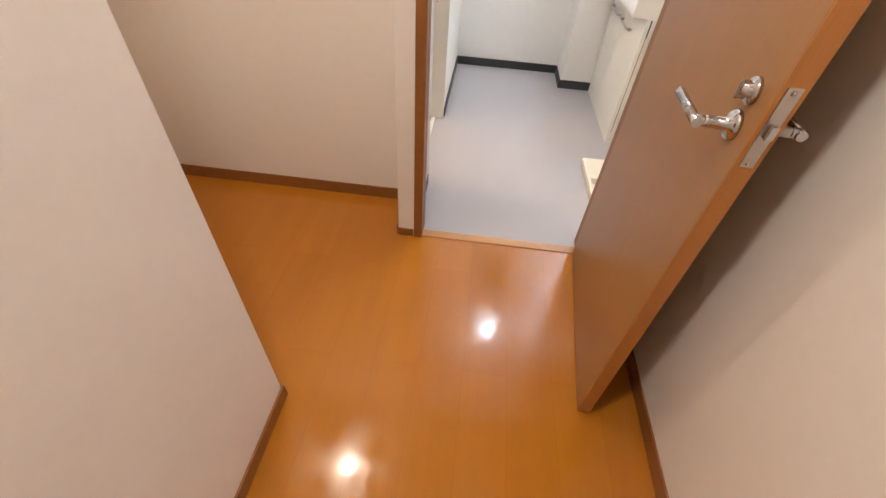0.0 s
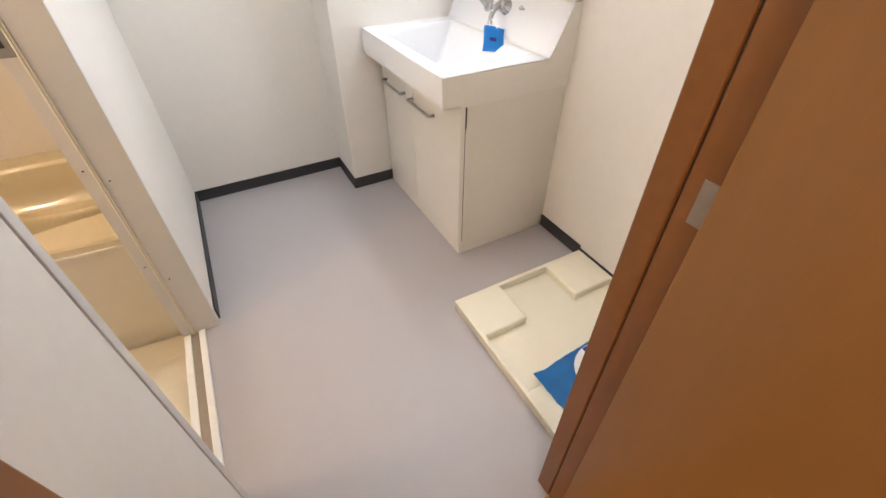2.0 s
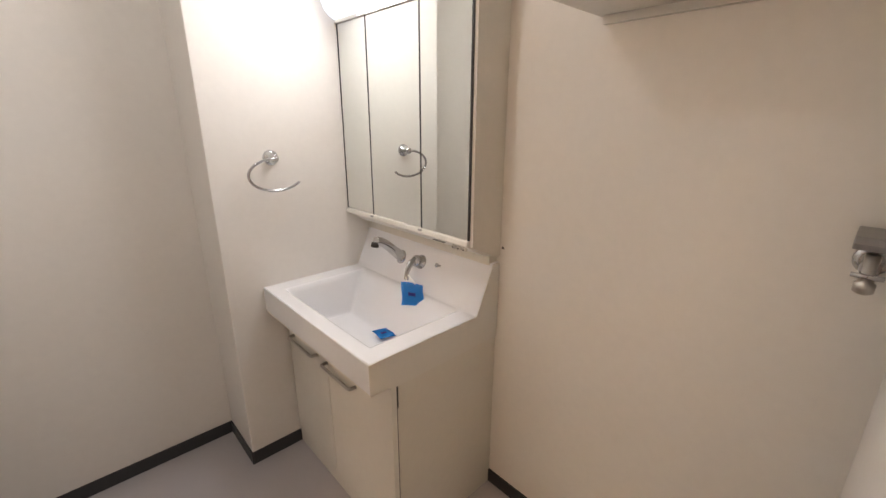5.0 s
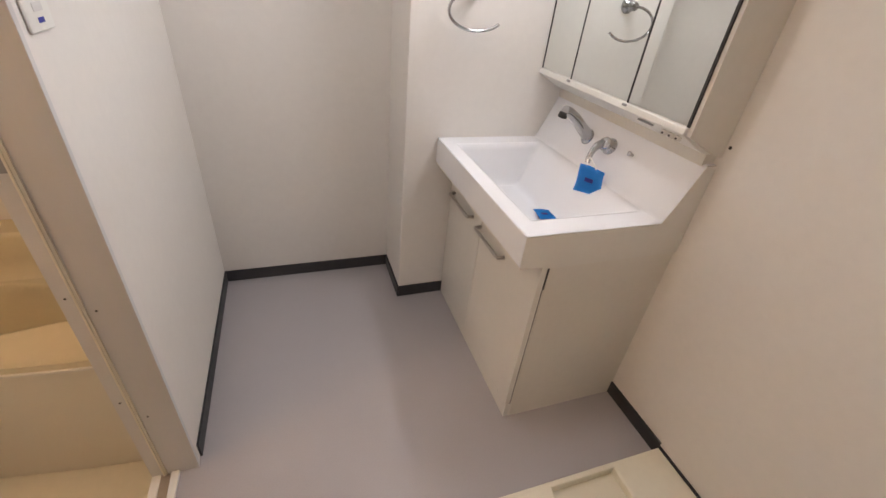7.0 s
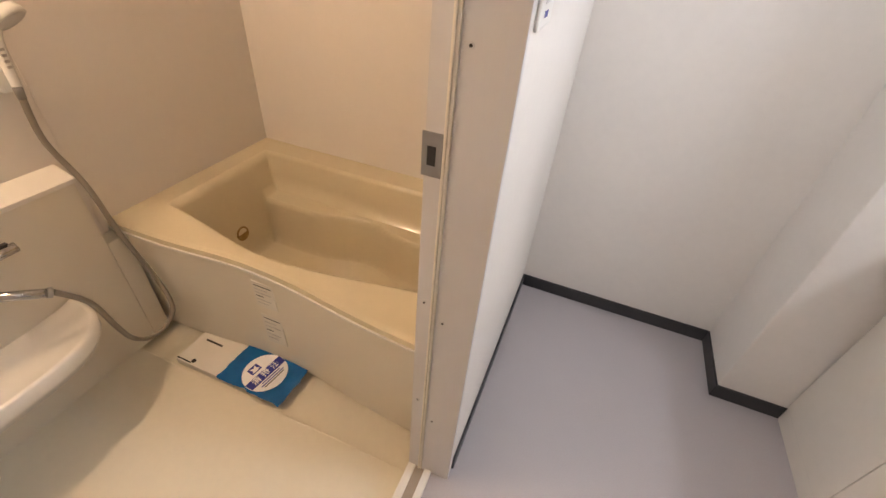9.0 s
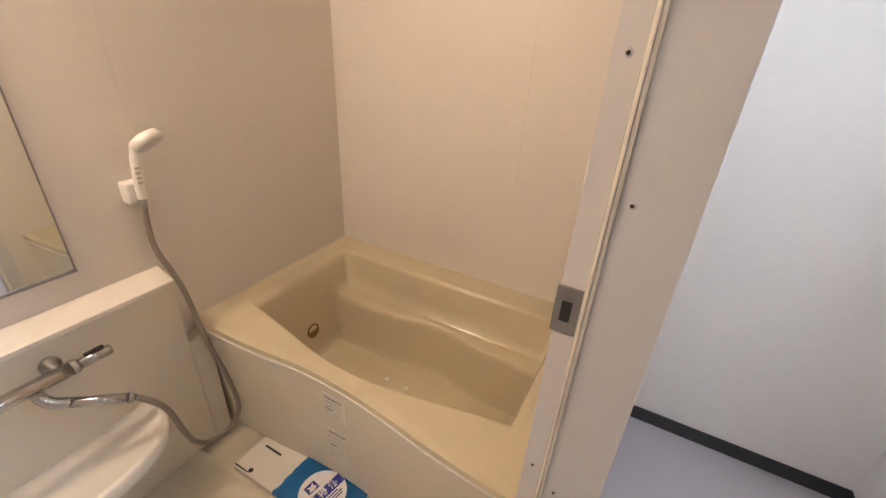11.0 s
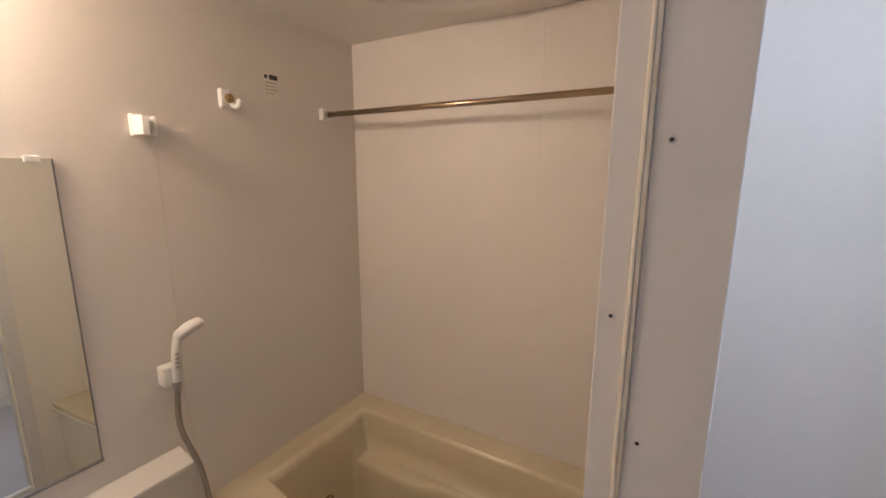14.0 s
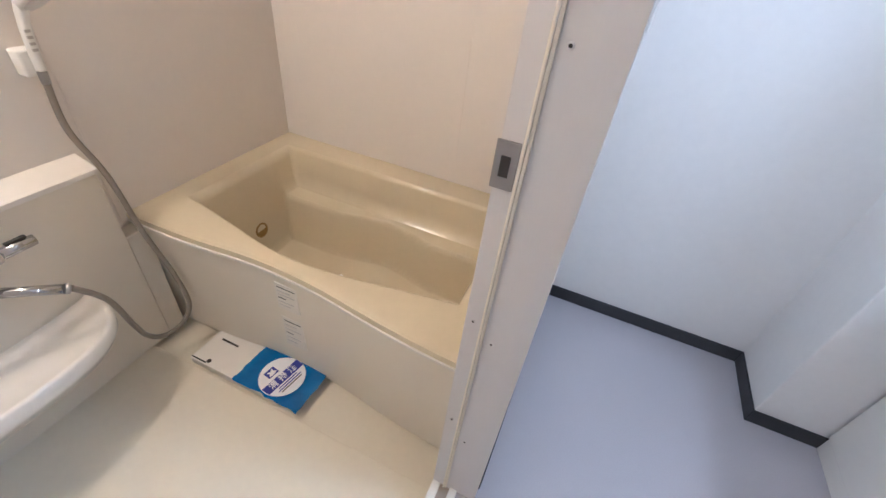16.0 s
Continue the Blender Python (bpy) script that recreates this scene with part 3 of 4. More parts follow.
# ---- towel ring ----
def towel_ring():
    c = Vector((0.896, 3.333, 1.313))
    root = thing("towel_ring", c, "open chrome towel ring on column wall", "towel ring")
    lathe("rosette", [(0.029, 0), (0.029, 0.006), (0.024, 0.012), (0.017, 0.014), (0.016, 0.045), (0.012, 0.05)], c, (0, -1, 0), CHROME, 30, root)
    pts = []
    r = 0.078
    for a in np.linspace(95, 325, 24):
        pts.append((0.896 + 0.104 * math.cos(radians(a)), 3.285, 1.253 + 0.060 * math.sin(radians(a))))
    tube("ring", [(0.900, 3.287, 1.314)] + pts, 0.0052, CHROME, root, 12)


towel_ring()


# ---- shelf over the washing place, and tap ----
shelf = thing("wall_shelf", (WX1, 1.95, 1.665), "off-white wall shelf above washing machine place", "shelf")
box("board", (1.135, WY0 + 0.001, 1.704), (WX1 - 0.001, 2.275, 1.726), CABINET, 0.0015, shelf)
box("cleat", (WX1 - 0.02, WY0 + 0.001, 1.684), (WX1 - 0.001, 2.262, 1.704), CABINET, 0.001, shelf)


def wall_tap():
    root = thing("wall_tap", (WX1, 1.665, 1.21), "grey washing machine wall tap with cover", "tap")
    y = 1.677
    lathe("wall_flange", [(0.028, 0), (0.027, 0.005), (0.016, 0.008)], (WX1 - 0.0005, y, 1.205), (-1, 0, 0), CHROME, 24, root)
    prism("cover", [(1.285, 1.238), (1.279, 1.250), (1.285, 1.262), (WX1 - 0.002, 1.268), (WX1 - 0.002, 1.238)], "y", y - 0.030, y + 0.030, SHADOW_STEEL, 0.002, root)
    lathe("body", [(0.018, 0), (0.018, 0.012), (0.012, 0.015), (0.012, 0.055), (0.015, 0.058), (0.015, 0.072)], (WX1, y, 1.205), (-1, 0, 0), CHROME, 20, root)
    lathe("outlet", [(0.011, -0.026), (0.011, 0.026), (0.015, 0.028), (0.015, 0.044), (0.009, 0.048)], (1.300, y, 1.205), (0, 0, -1), STEEL, 20, root)
    tube("handle", [(1.289, y - 0.022, 1.192), (1.289, y + 0.022, 1.192)], 0.0045, CHROME, root, 10, False)


wall_tap()


# ---- washing machine pan ----
def washer_pan():
    x0, x1, y0, y1, h = 0.714, 1.358, 1.641, 2.298, 0.042
    root = thing("washer_pan", (1.03, 1.97, 0), "cream plastic washing machine drain pan", "drain pan")
    box("base", (x0 + 0.004, y0 + 0.004, 0.001), (x1 - 0.004, y1 - 0.004, 0.009), PAN, 0.002, root)
    w = 0.018
    boxes("rim", [((x0, y0, 0.001), (x0 + w, y1, h)), ((x1 - w, y0, 0.001), (x1, y1, h)), ((x0 + w - 0.003, y1 - w, 0.001), (x1 - w + 0.003, y1, h)), ((x0 + w - 0.003, y0, 0.001), (x1 - w + 0.003, y0 + w, h))], PAN, 0.004, root)
    L = 0.185
    for cx, cy in ((x0 + w, y1 - w), (x1 - w, y1 - w), (x0 + w, y0 + w), (x1 - w, y0 + w)):
        sx, sy = (1 if cx < 1 else -1), (1 if cy < 1.9 else -1)
        a, b = sorted((cx - sx * 0.013, cx + sx * L)), sorted((cy - sy * 0.013, cy + sy * L))
        box("foot_block", (a[0], b[0], 0.005), (a[1], b[1], h + 0.0006), PAN, 0.008, root, 3)
    lathe("trap", [(0.055, 0), (0.055, 0.006), (0.045, 0.009), (0.012, 0.010)], (1.03, 1.80, 0.009), (0, 0, 1), PAN, 30, root)


washer_pan()


def cleaned_sheet(place, angle, size, flip, label):
    """A crumpled blue film with a round white paper label that says it has been cleaned."""
    root = thing("cleaned_notice", place, label, "notice")
    m = Matrix.Translation(place) @ pose(0, 0, 0, 0, 0, angle)
    bm = bmesh.new()
    nx, ny = 28, 16
    grid = []
    for i in range(nx + 1):
        row = []
        for j in range(ny + 1):
            u, w = i / nx - 0.5, j / ny - 0.5
            ragged = 0.006 * noise.noise((u * 9, w * 9, 3.1)) if abs(u) > 0.44 or abs(w) > 0.42 else 0
            z = 0.004 + 0.006 * abs(noise.noise((u * 8 + place[0] * 7, w * 6, 0.3))) + 0.004 * abs(noise.noise((u * 22, w * 18, 1.7)))
            row.append(bm.verts.new(m @ Vector((u * size[0] + ragged, w * size[1] + ragged * 1.2, z))))
        grid.append(row)
    for i in range(nx):
        for j in range(ny):
            bm.faces.new((grid[i][j], grid[i + 1][j], grid[i + 1][j + 1], grid[i][j + 1]))
    finish("film", bm, BLUE_SHEET, True, root)
    r = size[1] * 0.46

    def flat(name, outline, z, mat):
        b = bmesh.new()
        vs = [b.verts.new(m @ lab @ Vector((x, y, z))) for x, y in outline]
        f = b.faces.new(vs)
        ext = bmesh.ops.extrude_face_region(b, geom=[f])
        for v in ext["geom"]:
            if isinstance(v, bmesh.types.BMVert):
                v.co.z -= 0.0007
        finish(name, b, mat, False, root)
    lab = pose(size[0] * 0.02, 0, 0.014, 0, 0, flip)
    flat("paper_label", [(r * math.cos(a), r * math.sin(a)) for a in np.linspace(0, 2 * math.pi, 48, endpoint=False)], 0, LABEL_WHITE)
    band = [(s * math.sqrt(r * r - t * t) * 0.995, t) for s, t in ((-1, -0.28 * r), (1, -0.28 * r), (1, 0.16 * r), (-1, 0.16 * r))]
    flat("band", band, 0.001, NAVY)
    flat("emblem", [(-0.42 * r, 0.32 * r), (0.10 * r, 0.32 * r), (0.10 * r, 0.72 * r), (-0.42 * r, 0.72 * r)], 0.001, NAVY)
    flat("emblem_light", [(-0.16 * r, 0.34 * r), (0.06 * r, 0.42 * r), (-0.04 * r, 0.52 * r), (0.0, 0.68 * r), (-0.16 * r, 0.57 * r), (-0.34 * r, 0.64 * r), (-0.26 * r, 0.50 * r), (-0.36 * r, 0.38 * r)], 0.002, LABEL_WHITE)
    for k, (w0, y) in enumerate(((0.5, -0.40), (0.62, -0.52), (0.55, -0.63))):
        flat("small_print", [(-w0 * r, y * r), (w0 * r, y * r), (w0 * r, (y + 0.05) * r), (-w0 * r, (y + 0.05) * r)], 0.001, BLACK_INK if k == 2 else NAVY)
    for k, ch in enumerate("清掃済"):
        cu = bpy.data.curves.new("letter", "FONT")
        cu.offset = 0.006 * r
        cu.body, cu.size, cu.align_x, cu.align_y, cu.extrude = ch, 0.40 * r, "CENTER", "CENTER", 0.0002
        t = new("letter", cu)
        t.matrix_world = m @ lab @ Matrix.Translation(((k - 1) * 0.52 * r, -0.06 * r, 0.002))
        cu.materials.append(LABEL_WHITE)
        adopt(t, root)


cleaned_sheet((1.00, 1.765, 0.0405), 3, (0.43, 0.26), -100, "crumpled blue film with round white cleaned label in drain pan")

# ---- bathroom doorway frame ----
def bath_frame():
    root = thing("bathroom_door_frame", (-0.17, 2.655, 0), "grey aluminium bathroom door frame with cream seal", "door frame")
    boxes("post", [((-0.246, 2.657, BZ), (-0.214, 2.700, 2.03)), ((-0.203, 2.655, -0.02), (WX0 + 0.002, 2.669, 2.03))], FRAME_GREY, 0.0015, root)
    boxes("post", [((-0.246, BY0 - 0.004, BZ), (-0.214, 1.972, 2.03)), ((-0.203, BY0 - 0.003, -0.02), (WX0 + 0.002, 1.968, 2.03))], FRAME_GREY, 0.0015, root)
    boxes("seal", [((-0.2137, 2.649, 0), (-0.2085, 2.672, 2.03)), ((-0.2137, 1.95, 0), (-0.2085, 1.978, 2.03))], GASKET, 0.0015, root)
    boxes("seal_lip", [((-0.2080, 2.6512, 0), (-0.2031, 2.672, 2.03)), ((-0.2080, 1.95, 0), (-0.2031, 1.9745, 2.03))], GASKET, 0.0008, root)
    boxes("seal_groove", [((-0.2140, 2.6585, 0), (-0.2030, 2.671, 2.029)), ((-0.2140, 1.951, 0), (-0.2030, 1.9685, 2.029))], FRAME_GREY, 0, root)
    boxes("head", [((-0.248, 1.968, 2.0), (WX0 + 0.002, 2.66, 2.04))], FRAME_GREY, 0.0015, root)
    boxes("bottom_rail", [((-0.246, 1.972, BZ - 0.02), (-0.222, 2.657, 0.002)), ((-0.192, 1.968, -0.03), (-0.170, 2.655, 0.010))], WHITE_PLASTIC, 0.002, root)
    box("rail_channel", (-0.223, 1.970, -0.03), (-0.191, 2.659, -0.003), HINGE, 0, root)
    s = box("strike", (-0.250, 2.6545, 0.986), (-0.2155, 2.6572, 1.060), SHADOW_STEEL, 0.001, root)
    adopt(box("strike_slot", (-0.240, 2.6537, 1.006), (-0.226, 2.6548, 1.038), DARK), s)
    for x, y, z in ((-0.184, 2.655, 1.545), (-0.230, 2.657, 1.341), (-0.188, 2.655, 1.186), (-0.230, 2.657, 0.70), (-0.186, 2.655, 0.66), (-0.184, 2.655, 1.92), (-0.186, 2.655, 0.28), (-0.230, 2.657, 0.35)):
        adopt(lathe("screw_washer", [(0.0048, 0), (0.0044, 0.0006), (0.003, 0.0007)], (x, y, z), (0, -1, 0), FRAME_GREY, 14), root)
        adopt(lathe("screw", [(0.0026, 0), (0.0024, 0.0014), (0.001, 0.0016)], (x, y, z), (0, -1, 0), SPECK, 12), root)


bath_frame()


# ---- bathtub ----
def wave(x, table):
    """A smooth line through the table's rows of x and y."""
    xs, ys = zip(*table)
    return sum(float(np.interp(x + k * 0.02, xs, ys)) for k in range(-5, 6)) / 11


def front_edge(x):
    """The wavy front of the tub in plan."""
    return wave(x, ((-1.48, 2.797), (-1.197, 2.803), (-0.99, 2.829), (-0.764, 2.823), (-0.543, 2.791), (-0.425, 2.776), (-0.24, 2.764)))


def inner_front(x):
    return wave(x, ((-1.48, 2.975), (-1.385, 2.968), (-1.185, 2.930), (-0.968, 2.881), (-0.826, 2.871), (-0.615, 2.903), (-0.376, 2.951), (-0.24, 2.965)))


def bathtub():
    root = thing("bathtub", (-0.85, 3.2, BZ), "beige acrylic bathtub with wavy front and armrest ledges", "bathtub")
    xs = np.linspace(BX0 + 0.001, BX1 - 0.001, 110)
    bm = bmesh.new()
    grid = []

    def step(t):
        t = min(max(t, 0), 1)
        return t * t * (3 - 2 * t)
    for x in xs:
        row = []
        yf = front_edge(x)
        for y in [*np.linspace(yf, 3.0, 34), *np.linspace(3.006, BY1 - 0.001, 104)]:
            inn = inner_front(x)
            d = min((x - (BX0 + 0.092)) / 0.055, (BX1 - 0.09 - x) / 0.09, (y - inn) / 0.05, (BY1 - 0.112 - y) / 0.032)
            z = TUBTOP - 0.43 * step(d) if d > 0 else TUBTOP
            # armrest ledges along the far side, dipping in the middle
            edge = 3.385 + 0.048 * (1 - step(abs(x + 0.84) / 0.26))
            if y > edge - 0.02 and d > 0:
                z = max(z, TUBTOP - 0.43 + 0.235 * step((y - edge + 0.02) / 0.034))
            lip = 0.006 * step(1 - (y - yf) / 0.015)
            row.append(bm.verts.new((x, y, z - lip)))
        grid.append(row)
    for i in range(len(grid) - 1):
        for j in range(len(grid[0]) - 1):
            bm.faces.new((grid[i][j], grid[i + 1][j], grid[i + 1][j + 1], grid[i][j + 1]))
    finish("shell", bm, TUB, True, root)

    def band(name, z0, z1, off, mat, thick=0.02, lean=0.0):
        b = bmesh.new()
        prev = None
        for x in np.linspace(BX0 + 0.001, BX1 - 0.001, 60):
            y = front_edge(x) + off
            ring = [b.verts.new(p) for p in ((x, y + lean, z0), (x, y, z1), (x, y + thick, z1), (x, y + thick + lean, z0))]
            if prev:
                for q in range(4):
                    b.faces.new((prev[q], prev[(q + 1) % 4], ring[(q + 1) % 4], ring[q]))
            else:
                b.faces.new(ring[::-1])
            prev = ring
        b.faces.new(prev)
        return finish(name, b, mat, False, root)
    band("rim_band", TUBTOP - 0.026, TUBTOP - 0.005, -0.001, TUB, 0.03)
    band("seal_bead", TUBTOP - 0.036, TUBTOP - 0.027, -0.006, BASIN)
    band("apron", BZ + 0.004, TUBTOP - 0.034, 0.006, APRON, 0.03, 0.022)
    band("apron_gap", BZ - 0.030, BZ + 0.004, 0.040, APRON)
    lathe("drain_fitting", [(0.034, 0), (0.034, 0.006), (0.027, 0.009), (0.025, 0.004), (0.012, 0.004)], (BX0 + 0.122, 3.216, 0.125), (1, 0, 0.14), BRASS, 28, root)
    for x in (-0.98, -0.88):
        lathe("plug_button", [(0.011, 0), (0.010, 0.004), (0.004, 0.005)], (x, 3.26, -0.016), (0, 0, 1), WHITE_PLASTIC, 16, root)


bathtub()

# stickers on the apron
for z0, z1, x0 in ((0.22, 0.335, -0.915), (0.02, 0.165, -0.92)):
    st = thing("apron_sticker", (x0 + 0.04, front_edge(x0) + 0.004, z0), "pale instruction sticker on bathtub apron", "sticker", "stickers on bathtub apron")
    yy = min(front_edge(x0), front_edge(x0 + 0.09)) + 0.0035
    tilt = 0.022 * (TUBTOP - 0.034 - (z0 + z1) / 2) / (TUBTOP - 0.034 - BZ)
    yy += tilt
    box("sheet", (x0, yy, z0), (x0 + 0.085, yy + 0.006, z1), CLEAR_FILM, 0, st)
    rows = 6
    for k in range(rows):
        z = z1 - 0.014 - k * (z1 - z0 - 0.02) / rows
        w = (0.07, 0.05, 0.065, 0.03, 0.06, 0.045)[k]
        box("print_bar", (x0 + 0.008, yy - 0.001, z - 0.003), (x0 + 0.008 + w, yy + 0.001, z), BLACK_INK if k in (0, 3) else STEEL, 0, st)

# ---- drain channel covers and notice ----
cover = thing("drain_cover", (-1.1, 2.76, BZ), "cream plastic drain channel cover with slots", "drain cover")
box("plate", (-1.258, 2.688, BZ - 0.030), (-0.86, 2.850, BZ + 0.002), BASIN, 0.003, cover)
box("slot", (-1.22, 2.80, BZ + 0.001), (-1.14, 2.808, BZ + 0.003), SPECK, 0, cover)
box("slot", (-1.256, 2.693, BZ + 0.001), (-1.19, 2.698, BZ + 0.003), SPECK, 0, cover)
lathe("finger_hole", [(0.009, 0), (0.009, 0.0012)], (-1.185, 2.706, BZ + 0.0018), (0, 0, 1), SPECK, 16, cover)
cleaned_sheet((-0.905, 2.770, BZ + 0.003), -1, (0.285, 0.178), 83, "blue film with round white cleaned label on bathroom floor")


# ---- washing counter, mirror and shower ----
def wash_counter():
    root = thing("bath_counter", (BX0, 2.37, BZ), "cream bathroom counter ledge with round basin shelf", "counter")
    box("box_front", (BX0 + 0.001, BY0 + 0.001, BZ), (BX0 + 0.066, 2.735, 0.612), APRON, 0.003, root)
    box("corner_panel", (BX0 + 0.001, 2.7355, BZ), (BX0 + 0.064, 2.803, TUBTOP - 0.042), APRON, 0.004, root)
    prism("ledge", [(BX0 + 0.001, 0.612), (BX0 + 0.080, 0.612), (BX0 + 0.080, 0.627), (BX0 + 0.072, 0.630), (BX0 + 0.001, 0.652)], "y", BY0 + 0.001, 2.738, BASIN, 0.002, root)
    # a rounded basin shelf, dished
    bm = bmesh.new()
    cx, cy, rx, ry = BX0 + 0.062, 2.25, 0.232, 0.328
    rows = []
    for k in (1.0, 0.965, 0.94, 0.86, 0.6, 0.3, 0.02):
        z = {1.0: 0.262, 0.965: 0.268, 0.94: 0.267, 0.86: 0.258, 0.6: 0.248, 0.3: 0.244, 0.02: 0.243}[k]
        rows.append([bm.verts.new((cx + rx * k * math.copysign(abs(math.cos(a)) ** 0.66, math.cos(a)), max(cy + ry * k * math.copysign(abs(math.sin(a)) ** 0.66, math.sin(a)), BY0 + 0.002 + 0.02 * (1 - k)), z)) for a in np.linspace(-math.pi / 2, math.pi / 2, 40)])
    under = [[bm.verts.new((cx + (v.co.x - cx) * q, cy + (v.co.y - cy) * q, z)) for v in rows[0]] for q, z in ((0.995, 0.225), (0.93, 0.190))]
    for a, b in list(zip(rows, rows[1:])) + [(under[0], rows[0]), (under[1], under[0])]:
        for s in range(39):
            bm.faces.new((a[s], a[s + 1], b[s + 1], b[s]))
    bm.faces.new(under[1])
    finish("basin", bm, BASIN, True, root)


wash_counter()

mirror = thing("bath_mirror", (BX0, 2.3, 0.7), "tall frameless bathroom mirror in small clips", "mirror")
box("glass", (BX0 + 0.001, 2.20, 0.738), (BX0 + 0.007, 2.540, 1.536), MIRROR, 0.001, mirror)
box("side_edge", (BX0 + 0.001, 2.5402, 0.738), (BX0 + 0.0075, 2.5435, 1.536), SHADOW_STEEL, 0.0006, mirror)
box("bottom_channel", (BX0 + 0.001, 2.20, 0.729), (BX0 + 0.010, 2.545, 0.7385), SHADOW_STEEL, 0.001, mirror)
for y, z in ((2.49, 1.534), (2.26, 1.534)):
    box("clip", (BX0 + 0.001, y, z - 0.008), (BX0 + 0.011, y + 0.03, z + 0.008), WHITE_PLASTIC, 0.002, mirror)


def bath_mixer():
    root = thing("bath_mixer", (BX0 + 0.1, 2.36, 0.56), "chrome bar mixer tap with spout", "tap")
    x = BX0 + 0.125
    tube("bar", [(x, 2.12, 0.540), (x, 2.425, 0.540)], 0.0185, CHROME, root, 24, False)
    lathe("collar", [(0.0205, 0), (0.0205, 0.012), (0.0185, 0.014)], (x, 2.422, 0.540), (0, 1, 0), SHADOW_STEEL, 24, root)
    tube("handle", [(x, 2.437, 0.540), (x, 2.512, 0.540)], [0.0185, 0.0170], CHROME, root, 8, False, 0.85)
    box("handle_stop", (x - 0.006, 2.455, 0.5555), (x + 0.006, 2.500, 0.562), SPECK, 0.002, root)
    for y in (2.20, 2.40):
        lathe("wall_rose", [(0.024, 0), (0.024, 0.007), (0.013, 0.010), (0.013, 0.045)], (BX0 + 0.067, y, 0.540), (1, 0, 0), SHADOW_STEEL, 24, root)
    tube("elbow", [(x, 2.345, 0.530), (x + 0.006, 2.347, 0.505), (x + 0.020, 2.360, 0.486), (x + 0.036, 2.385, 0.474)], [0.015, 0.015, 0.0145, 0.014], CHROME, root, 14)
    tube("spout", [(x + 0.036, 2.385, 0.474), (x + 0.088, 2.486, 0.428)], 0.0135, CHROME, root, 16, False)
    lathe("spout_ring", [(0.0150, 0), (0.0150, 0.010), (0.011, 0.012)], (x + 0.086, 2.483, 0.430), (0.42, 0.82, -0.37), SHADOW_STEEL, 20, root)


bath_mixer()


def shower():
    root = thing("hand_shower", (BX0 + 0.03, 2.76, 0.9), "white hand shower on wall holder with grey hose", "shower")
    b = Vector((BX0 + 0.001, 2.722, 0.905))
    box("holder", (b.x, b.y - 0.022, b.z - 0.03), (b.x + 0.04, b.y + 0.022, b.z + 0.032), WHITE_PLASTIC, 0.006, root)
    tube("grip", [(b.x + 0.050, 2.730, 0.890), (b.x + 0.053, 2.731, 0.94), (b.x + 0.060, 2.735, 1.00), (b.x + 0.068, 2.743, 1.040)], [0.011, 0.012, 0.0125, 0.015], WHITE_PLASTIC, root, 16)
    lathe("head", [(0.018, -0.020), (0.038, -0.014), (0.0425, 0.0), (0.0425, 0.010), (0.037, 0.012)], (b.x + 0.082, 2.766, 1.050), (0.5, 0.22, -0.72), WHITE_PLASTIC, 32, root)
    lathe("spray_face", [(0.037, 0.0122), (0.036, 0.0132), (0.01, 0.0137)], (b.x + 0.082, 2.766, 1.050), (0.5, 0.22, -0.72), FRAME_GREY, 32, root)
    for k in range(4):
        box("print_bar", (b.x + 0.0625 + k * 0.0012, 2.724, 0.936 + k * 0.014), (b.x + 0.0665 + k * 0.0015, 2.735, 0.942 + k * 0.014), STEEL, 0, root)
    lathe("hose_nut", [(0.010, 0), (0.011, 0.028), (0.009, 0.03)], (b.x + 0.048, 2.728, 0.858), (0.05, 0.03, 1), SHADOW_STEEL, 16, root)
    tube("hose", [(-1.429, 2.728, 0.860), (-1.422, 2.722, 0.74), (-1.386, 2.747, 0.60), (-1.36, 2.762, 0.40), (-1.322, 2.783, 0.21), (-1.305, 2.783, 0.08), (-1.312, 2.74, 0.015),
                  (-1.33, 2.675, 0.0), (-1.31, 2.62, 0.07), (-1.265, 2.58, 0.19), (-1.25, 2.547, 0.34), (-1.264, 2.494, 0.425)], 0.0085, HOSE, root, 12)


shower()


def shower_hook(y, z, closed, label):
    root = thing("wall_hook", (BX0, y, z), label, "hook", "hooks on bathroom wall")
    box("base", (BX0 + 0.001, y - 0.022, z - 0.03), (BX0 + 0.022, y + 0.012, z + 0.03), WHITE_PLASTIC, 0.005, root)
    if closed:
        prism("jaw", [(BX0 + 0.02, y - 0.02), (BX0 + 0.055, y - 0.012), (BX0 + 0.058, y + 0.004), (BX0 + 0.03, y + 0.006), (BX0 + 0.03, y + 0.018), (BX0 + 0.055, y + 0.020), (BX0 + 0.055, y + 0.026), (BX0 + 0.02, y + 0.026)], "z", z - 0.026, z + 0.024, WHITE_PLASTIC, 0.002, root)
    else:
        pts = [(BX0 + 0.02 + 0.022 * (1 - math.cos(a)), y + 0.012, z - 0.004 - 0.022 * math.sin(a)) for a in np.linspace(0, math.pi, 9)]
        tube("cup", pts, 0.008, WHITE_PLASTIC, root, 12)
        lathe("socket", [(0.014, 0), (0.014, 0.01), (0.009, 0.011)], (BX0 + 0.022, y + 0.002, z), (1, 0.2, 0), BRASS, 18, root)


shower_hook(2.734, 1.628, True, "white plastic shower holder on bathroom wall")
shower_hook(2.992, 1.733, False, "white plastic rod holder on bathroom wall")

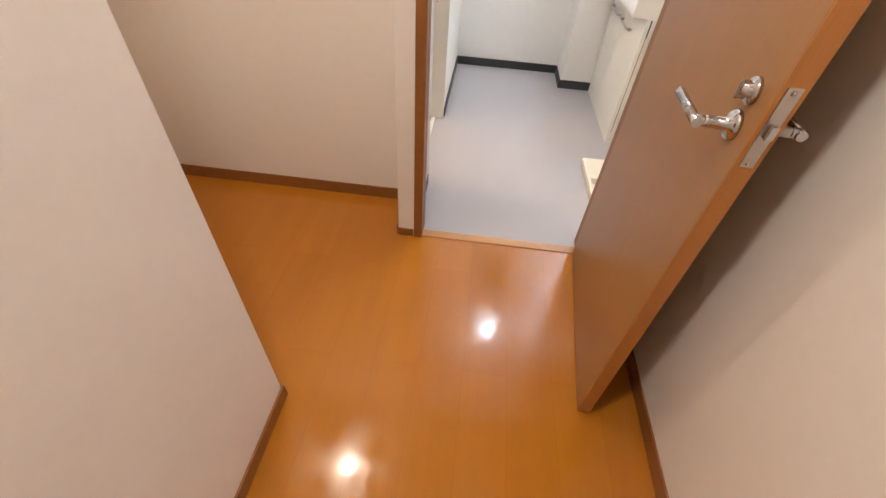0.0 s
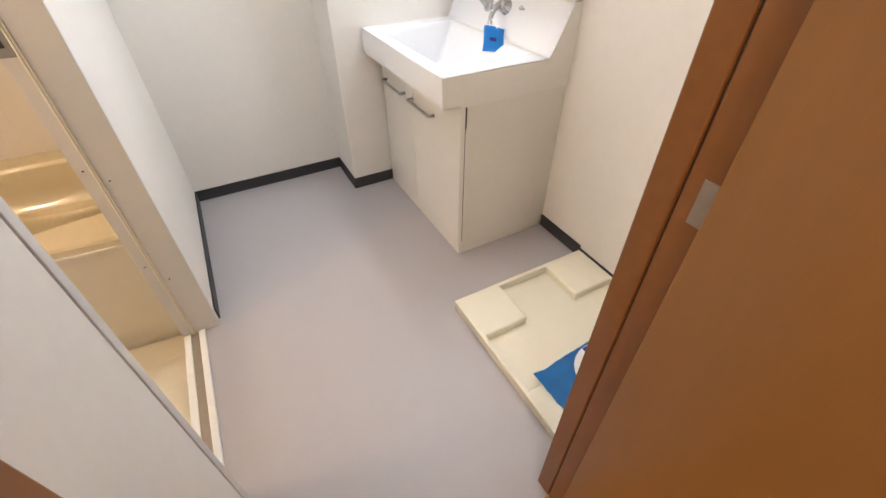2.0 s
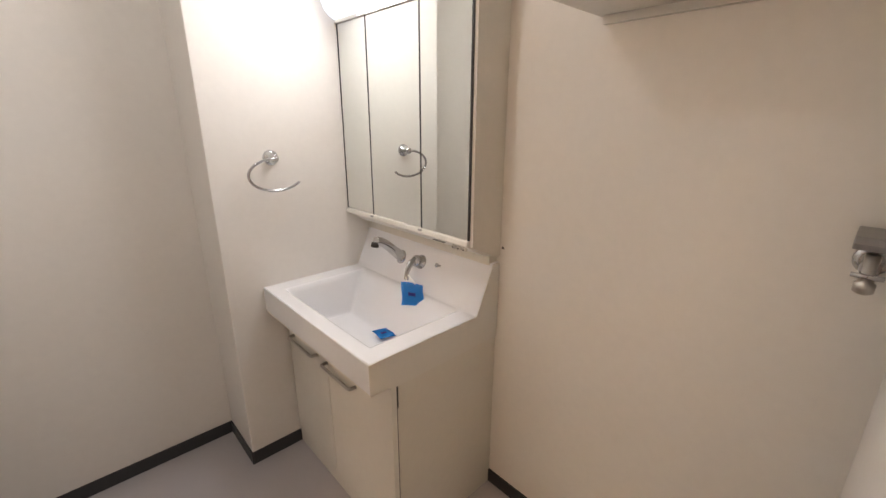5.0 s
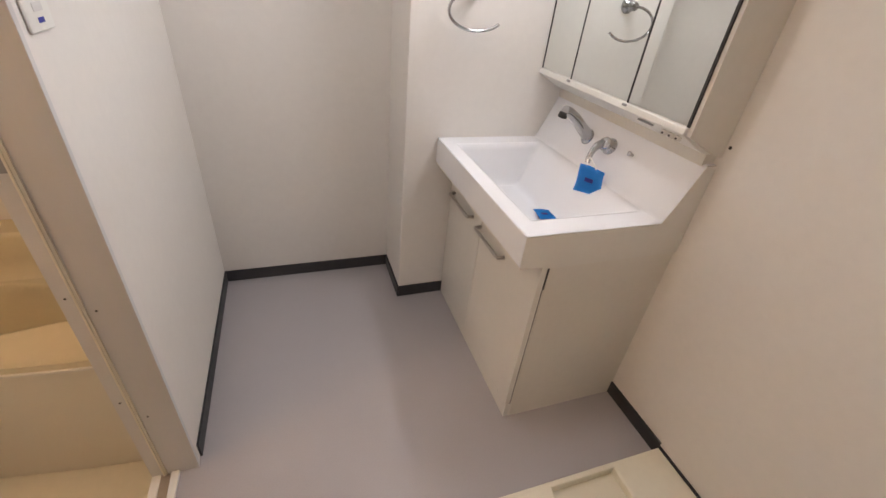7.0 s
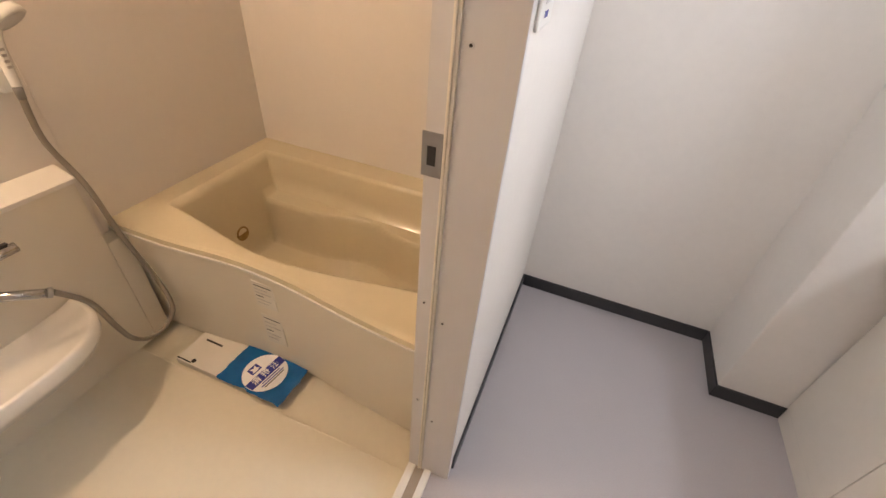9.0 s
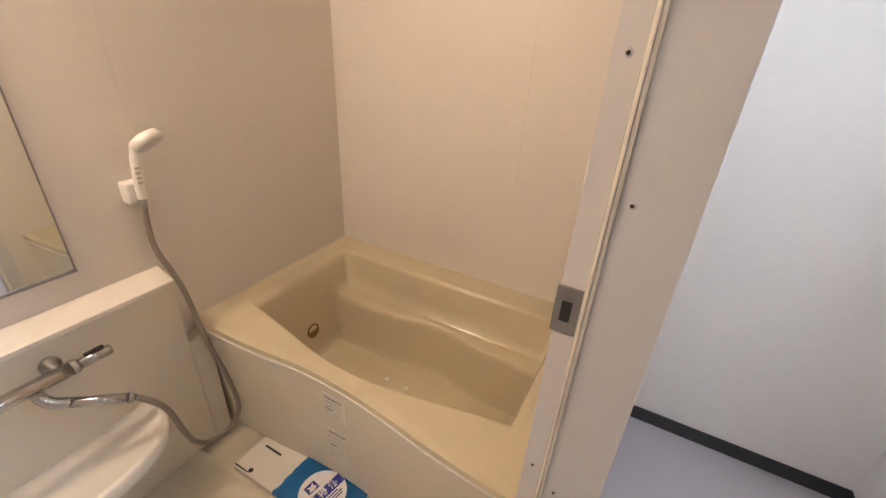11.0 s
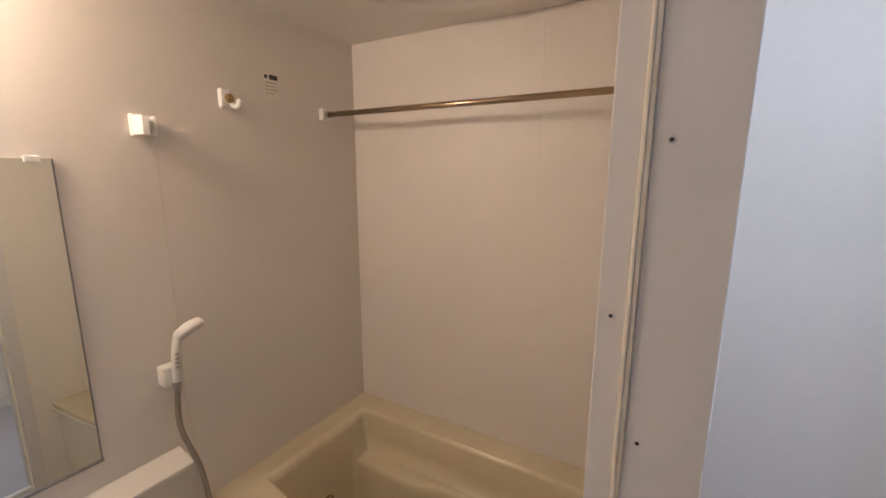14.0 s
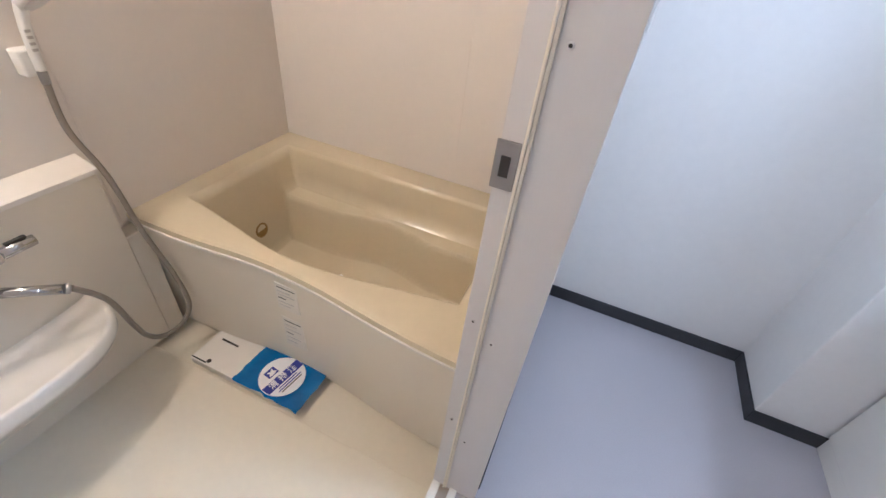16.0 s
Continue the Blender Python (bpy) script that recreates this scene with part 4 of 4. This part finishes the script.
rod = thing("drying_rod", (BX0, 3.412, 1.78), "brushed steel drying rod across bathroom", "rod")
tube("pipe", [(BX0 + 0.02, 3.412, 1.728), (BX1 - 0.02, 3.412, 1.728)], 0.0105, ROD_STEEL, rod, 16, False)
for x, d in ((BX0, 1), (BX1, -1)):
    box("end_socket", (min(x + d * 0.001, x + d * 0.024), 3.39, 1.705), (max(x + d * 0.001, x + d * 0.024), 3.434, 1.752), WHITE_PLASTIC, 0.004, rod)
    lathe("collar", [(0.015, 0), (0.015, 0.01), (0.012, 0.014)], (x + d * 0.024, 3.412, 1.728), (d, 0, 0), STEEL, 20, rod)

note = thing("wall_sticker", (BX0, 3.170, 1.84), "small pale caution sticker on bathroom wall", "sticker")
box("sheet", (BX0 - 0.001, 3.145, 1.755), (BX0 + 0.0012, 3.205, 1.840), CLEAR_FILM, 0, note)
boxes("heading", [((BX0, 3.148, 1.825), (BX0 + 0.002, 3.160, 1.837)), ((BX0, 3.168, 1.823), (BX0 + 0.002, 3.202, 1.839))], BLACK_INK, 0, note)
boxes("print_bar", [((BX0, 3.150, 1.810 - k * 0.012), (BX0 + 0.002, 3.150 + w, 1.814 - k * 0.012)) for k, w in enumerate((0.05, 0.045, 0.05, 0.03))], STEEL, 0, note)

# ceiling hatch dome and wall lamp
hatch = thing("ceiling_hatch", (-0.79, 3.17, BCEIL), "round cream domed hatch in bathroom ceiling", "hatch")
lathe("dome", [(0.315, 0), (0.308, 0.012), (0.285, 0.022), (0.262, 0.020), (0.250, 0.012), (0.235, 0.010), (0.02, 0.010)], (-0.79, 3.17, BCEIL), (0, 0, -1), BATH_CEIL, 64, hatch)
lamp = thing("bath_lamp", (BX0, 2.2, 1.93), "round amber glass bathroom wall lamp", "lamp")
lathe("mount", [(0.055, 0), (0.055, 0.02), (0.045, 0.025)], (BX0 + 0.001, 2.2, 1.93), (1, 0, 0), WHITE_PLASTIC, 32, lamp)
lathe("globe", [(0.040, 0.026), (0.056, 0.045), (0.060, 0.07), (0.053, 0.095), (0.032, 0.114), (0.004, 0.12)], (BX0 + 0.001, 2.2, 1.93), (1, 0, 0), GLOW_BATH, 32, lamp)

# screw hole by the vanity
hole = thing("wall_screw", (WX1, 2.555, 1.03), "small dark screw head in wall beside mirror cabinet", "screw")
lathe("head", [(0.005, 0), (0.004, 0.002), (0.001, 0.0025)], (WX1 - 0.0005, 2.555, 1.03), (-1, 0, 0), SPECK, 12, hole)


def control_panel():
    root = thing("water_control", (WX0, 2.72, 1.27), "white water heater control with small display on wall", "control panel")
    box("case", (WX0 + 0.0005, 2.688, 1.205), (WX0 + 0.0060, 2.778, 1.335), WHITE_PLASTIC, 0.003, root)
    box("display", (WX0 + 0.0055, 2.706, 1.27), (WX0 + 0.0064, 2.760, 1.315), LABEL_BLUE, 0.001, root)
    box("button", (WX0 + 0.0055, 2.716, 1.235), (WX0 + 0.0068, 2.750, 1.248), FRAME_GREY, 0.001, root)
    box("mark", (WX0 + 0.0055, 2.722, 1.218), (WX0 + 0.0063, 2.744, 1.226), NAVY, 0, root)


LABEL_BLUE = material("pale_blue_label", (0.45, 0.50, 0.68), 0.4)
control_panel()
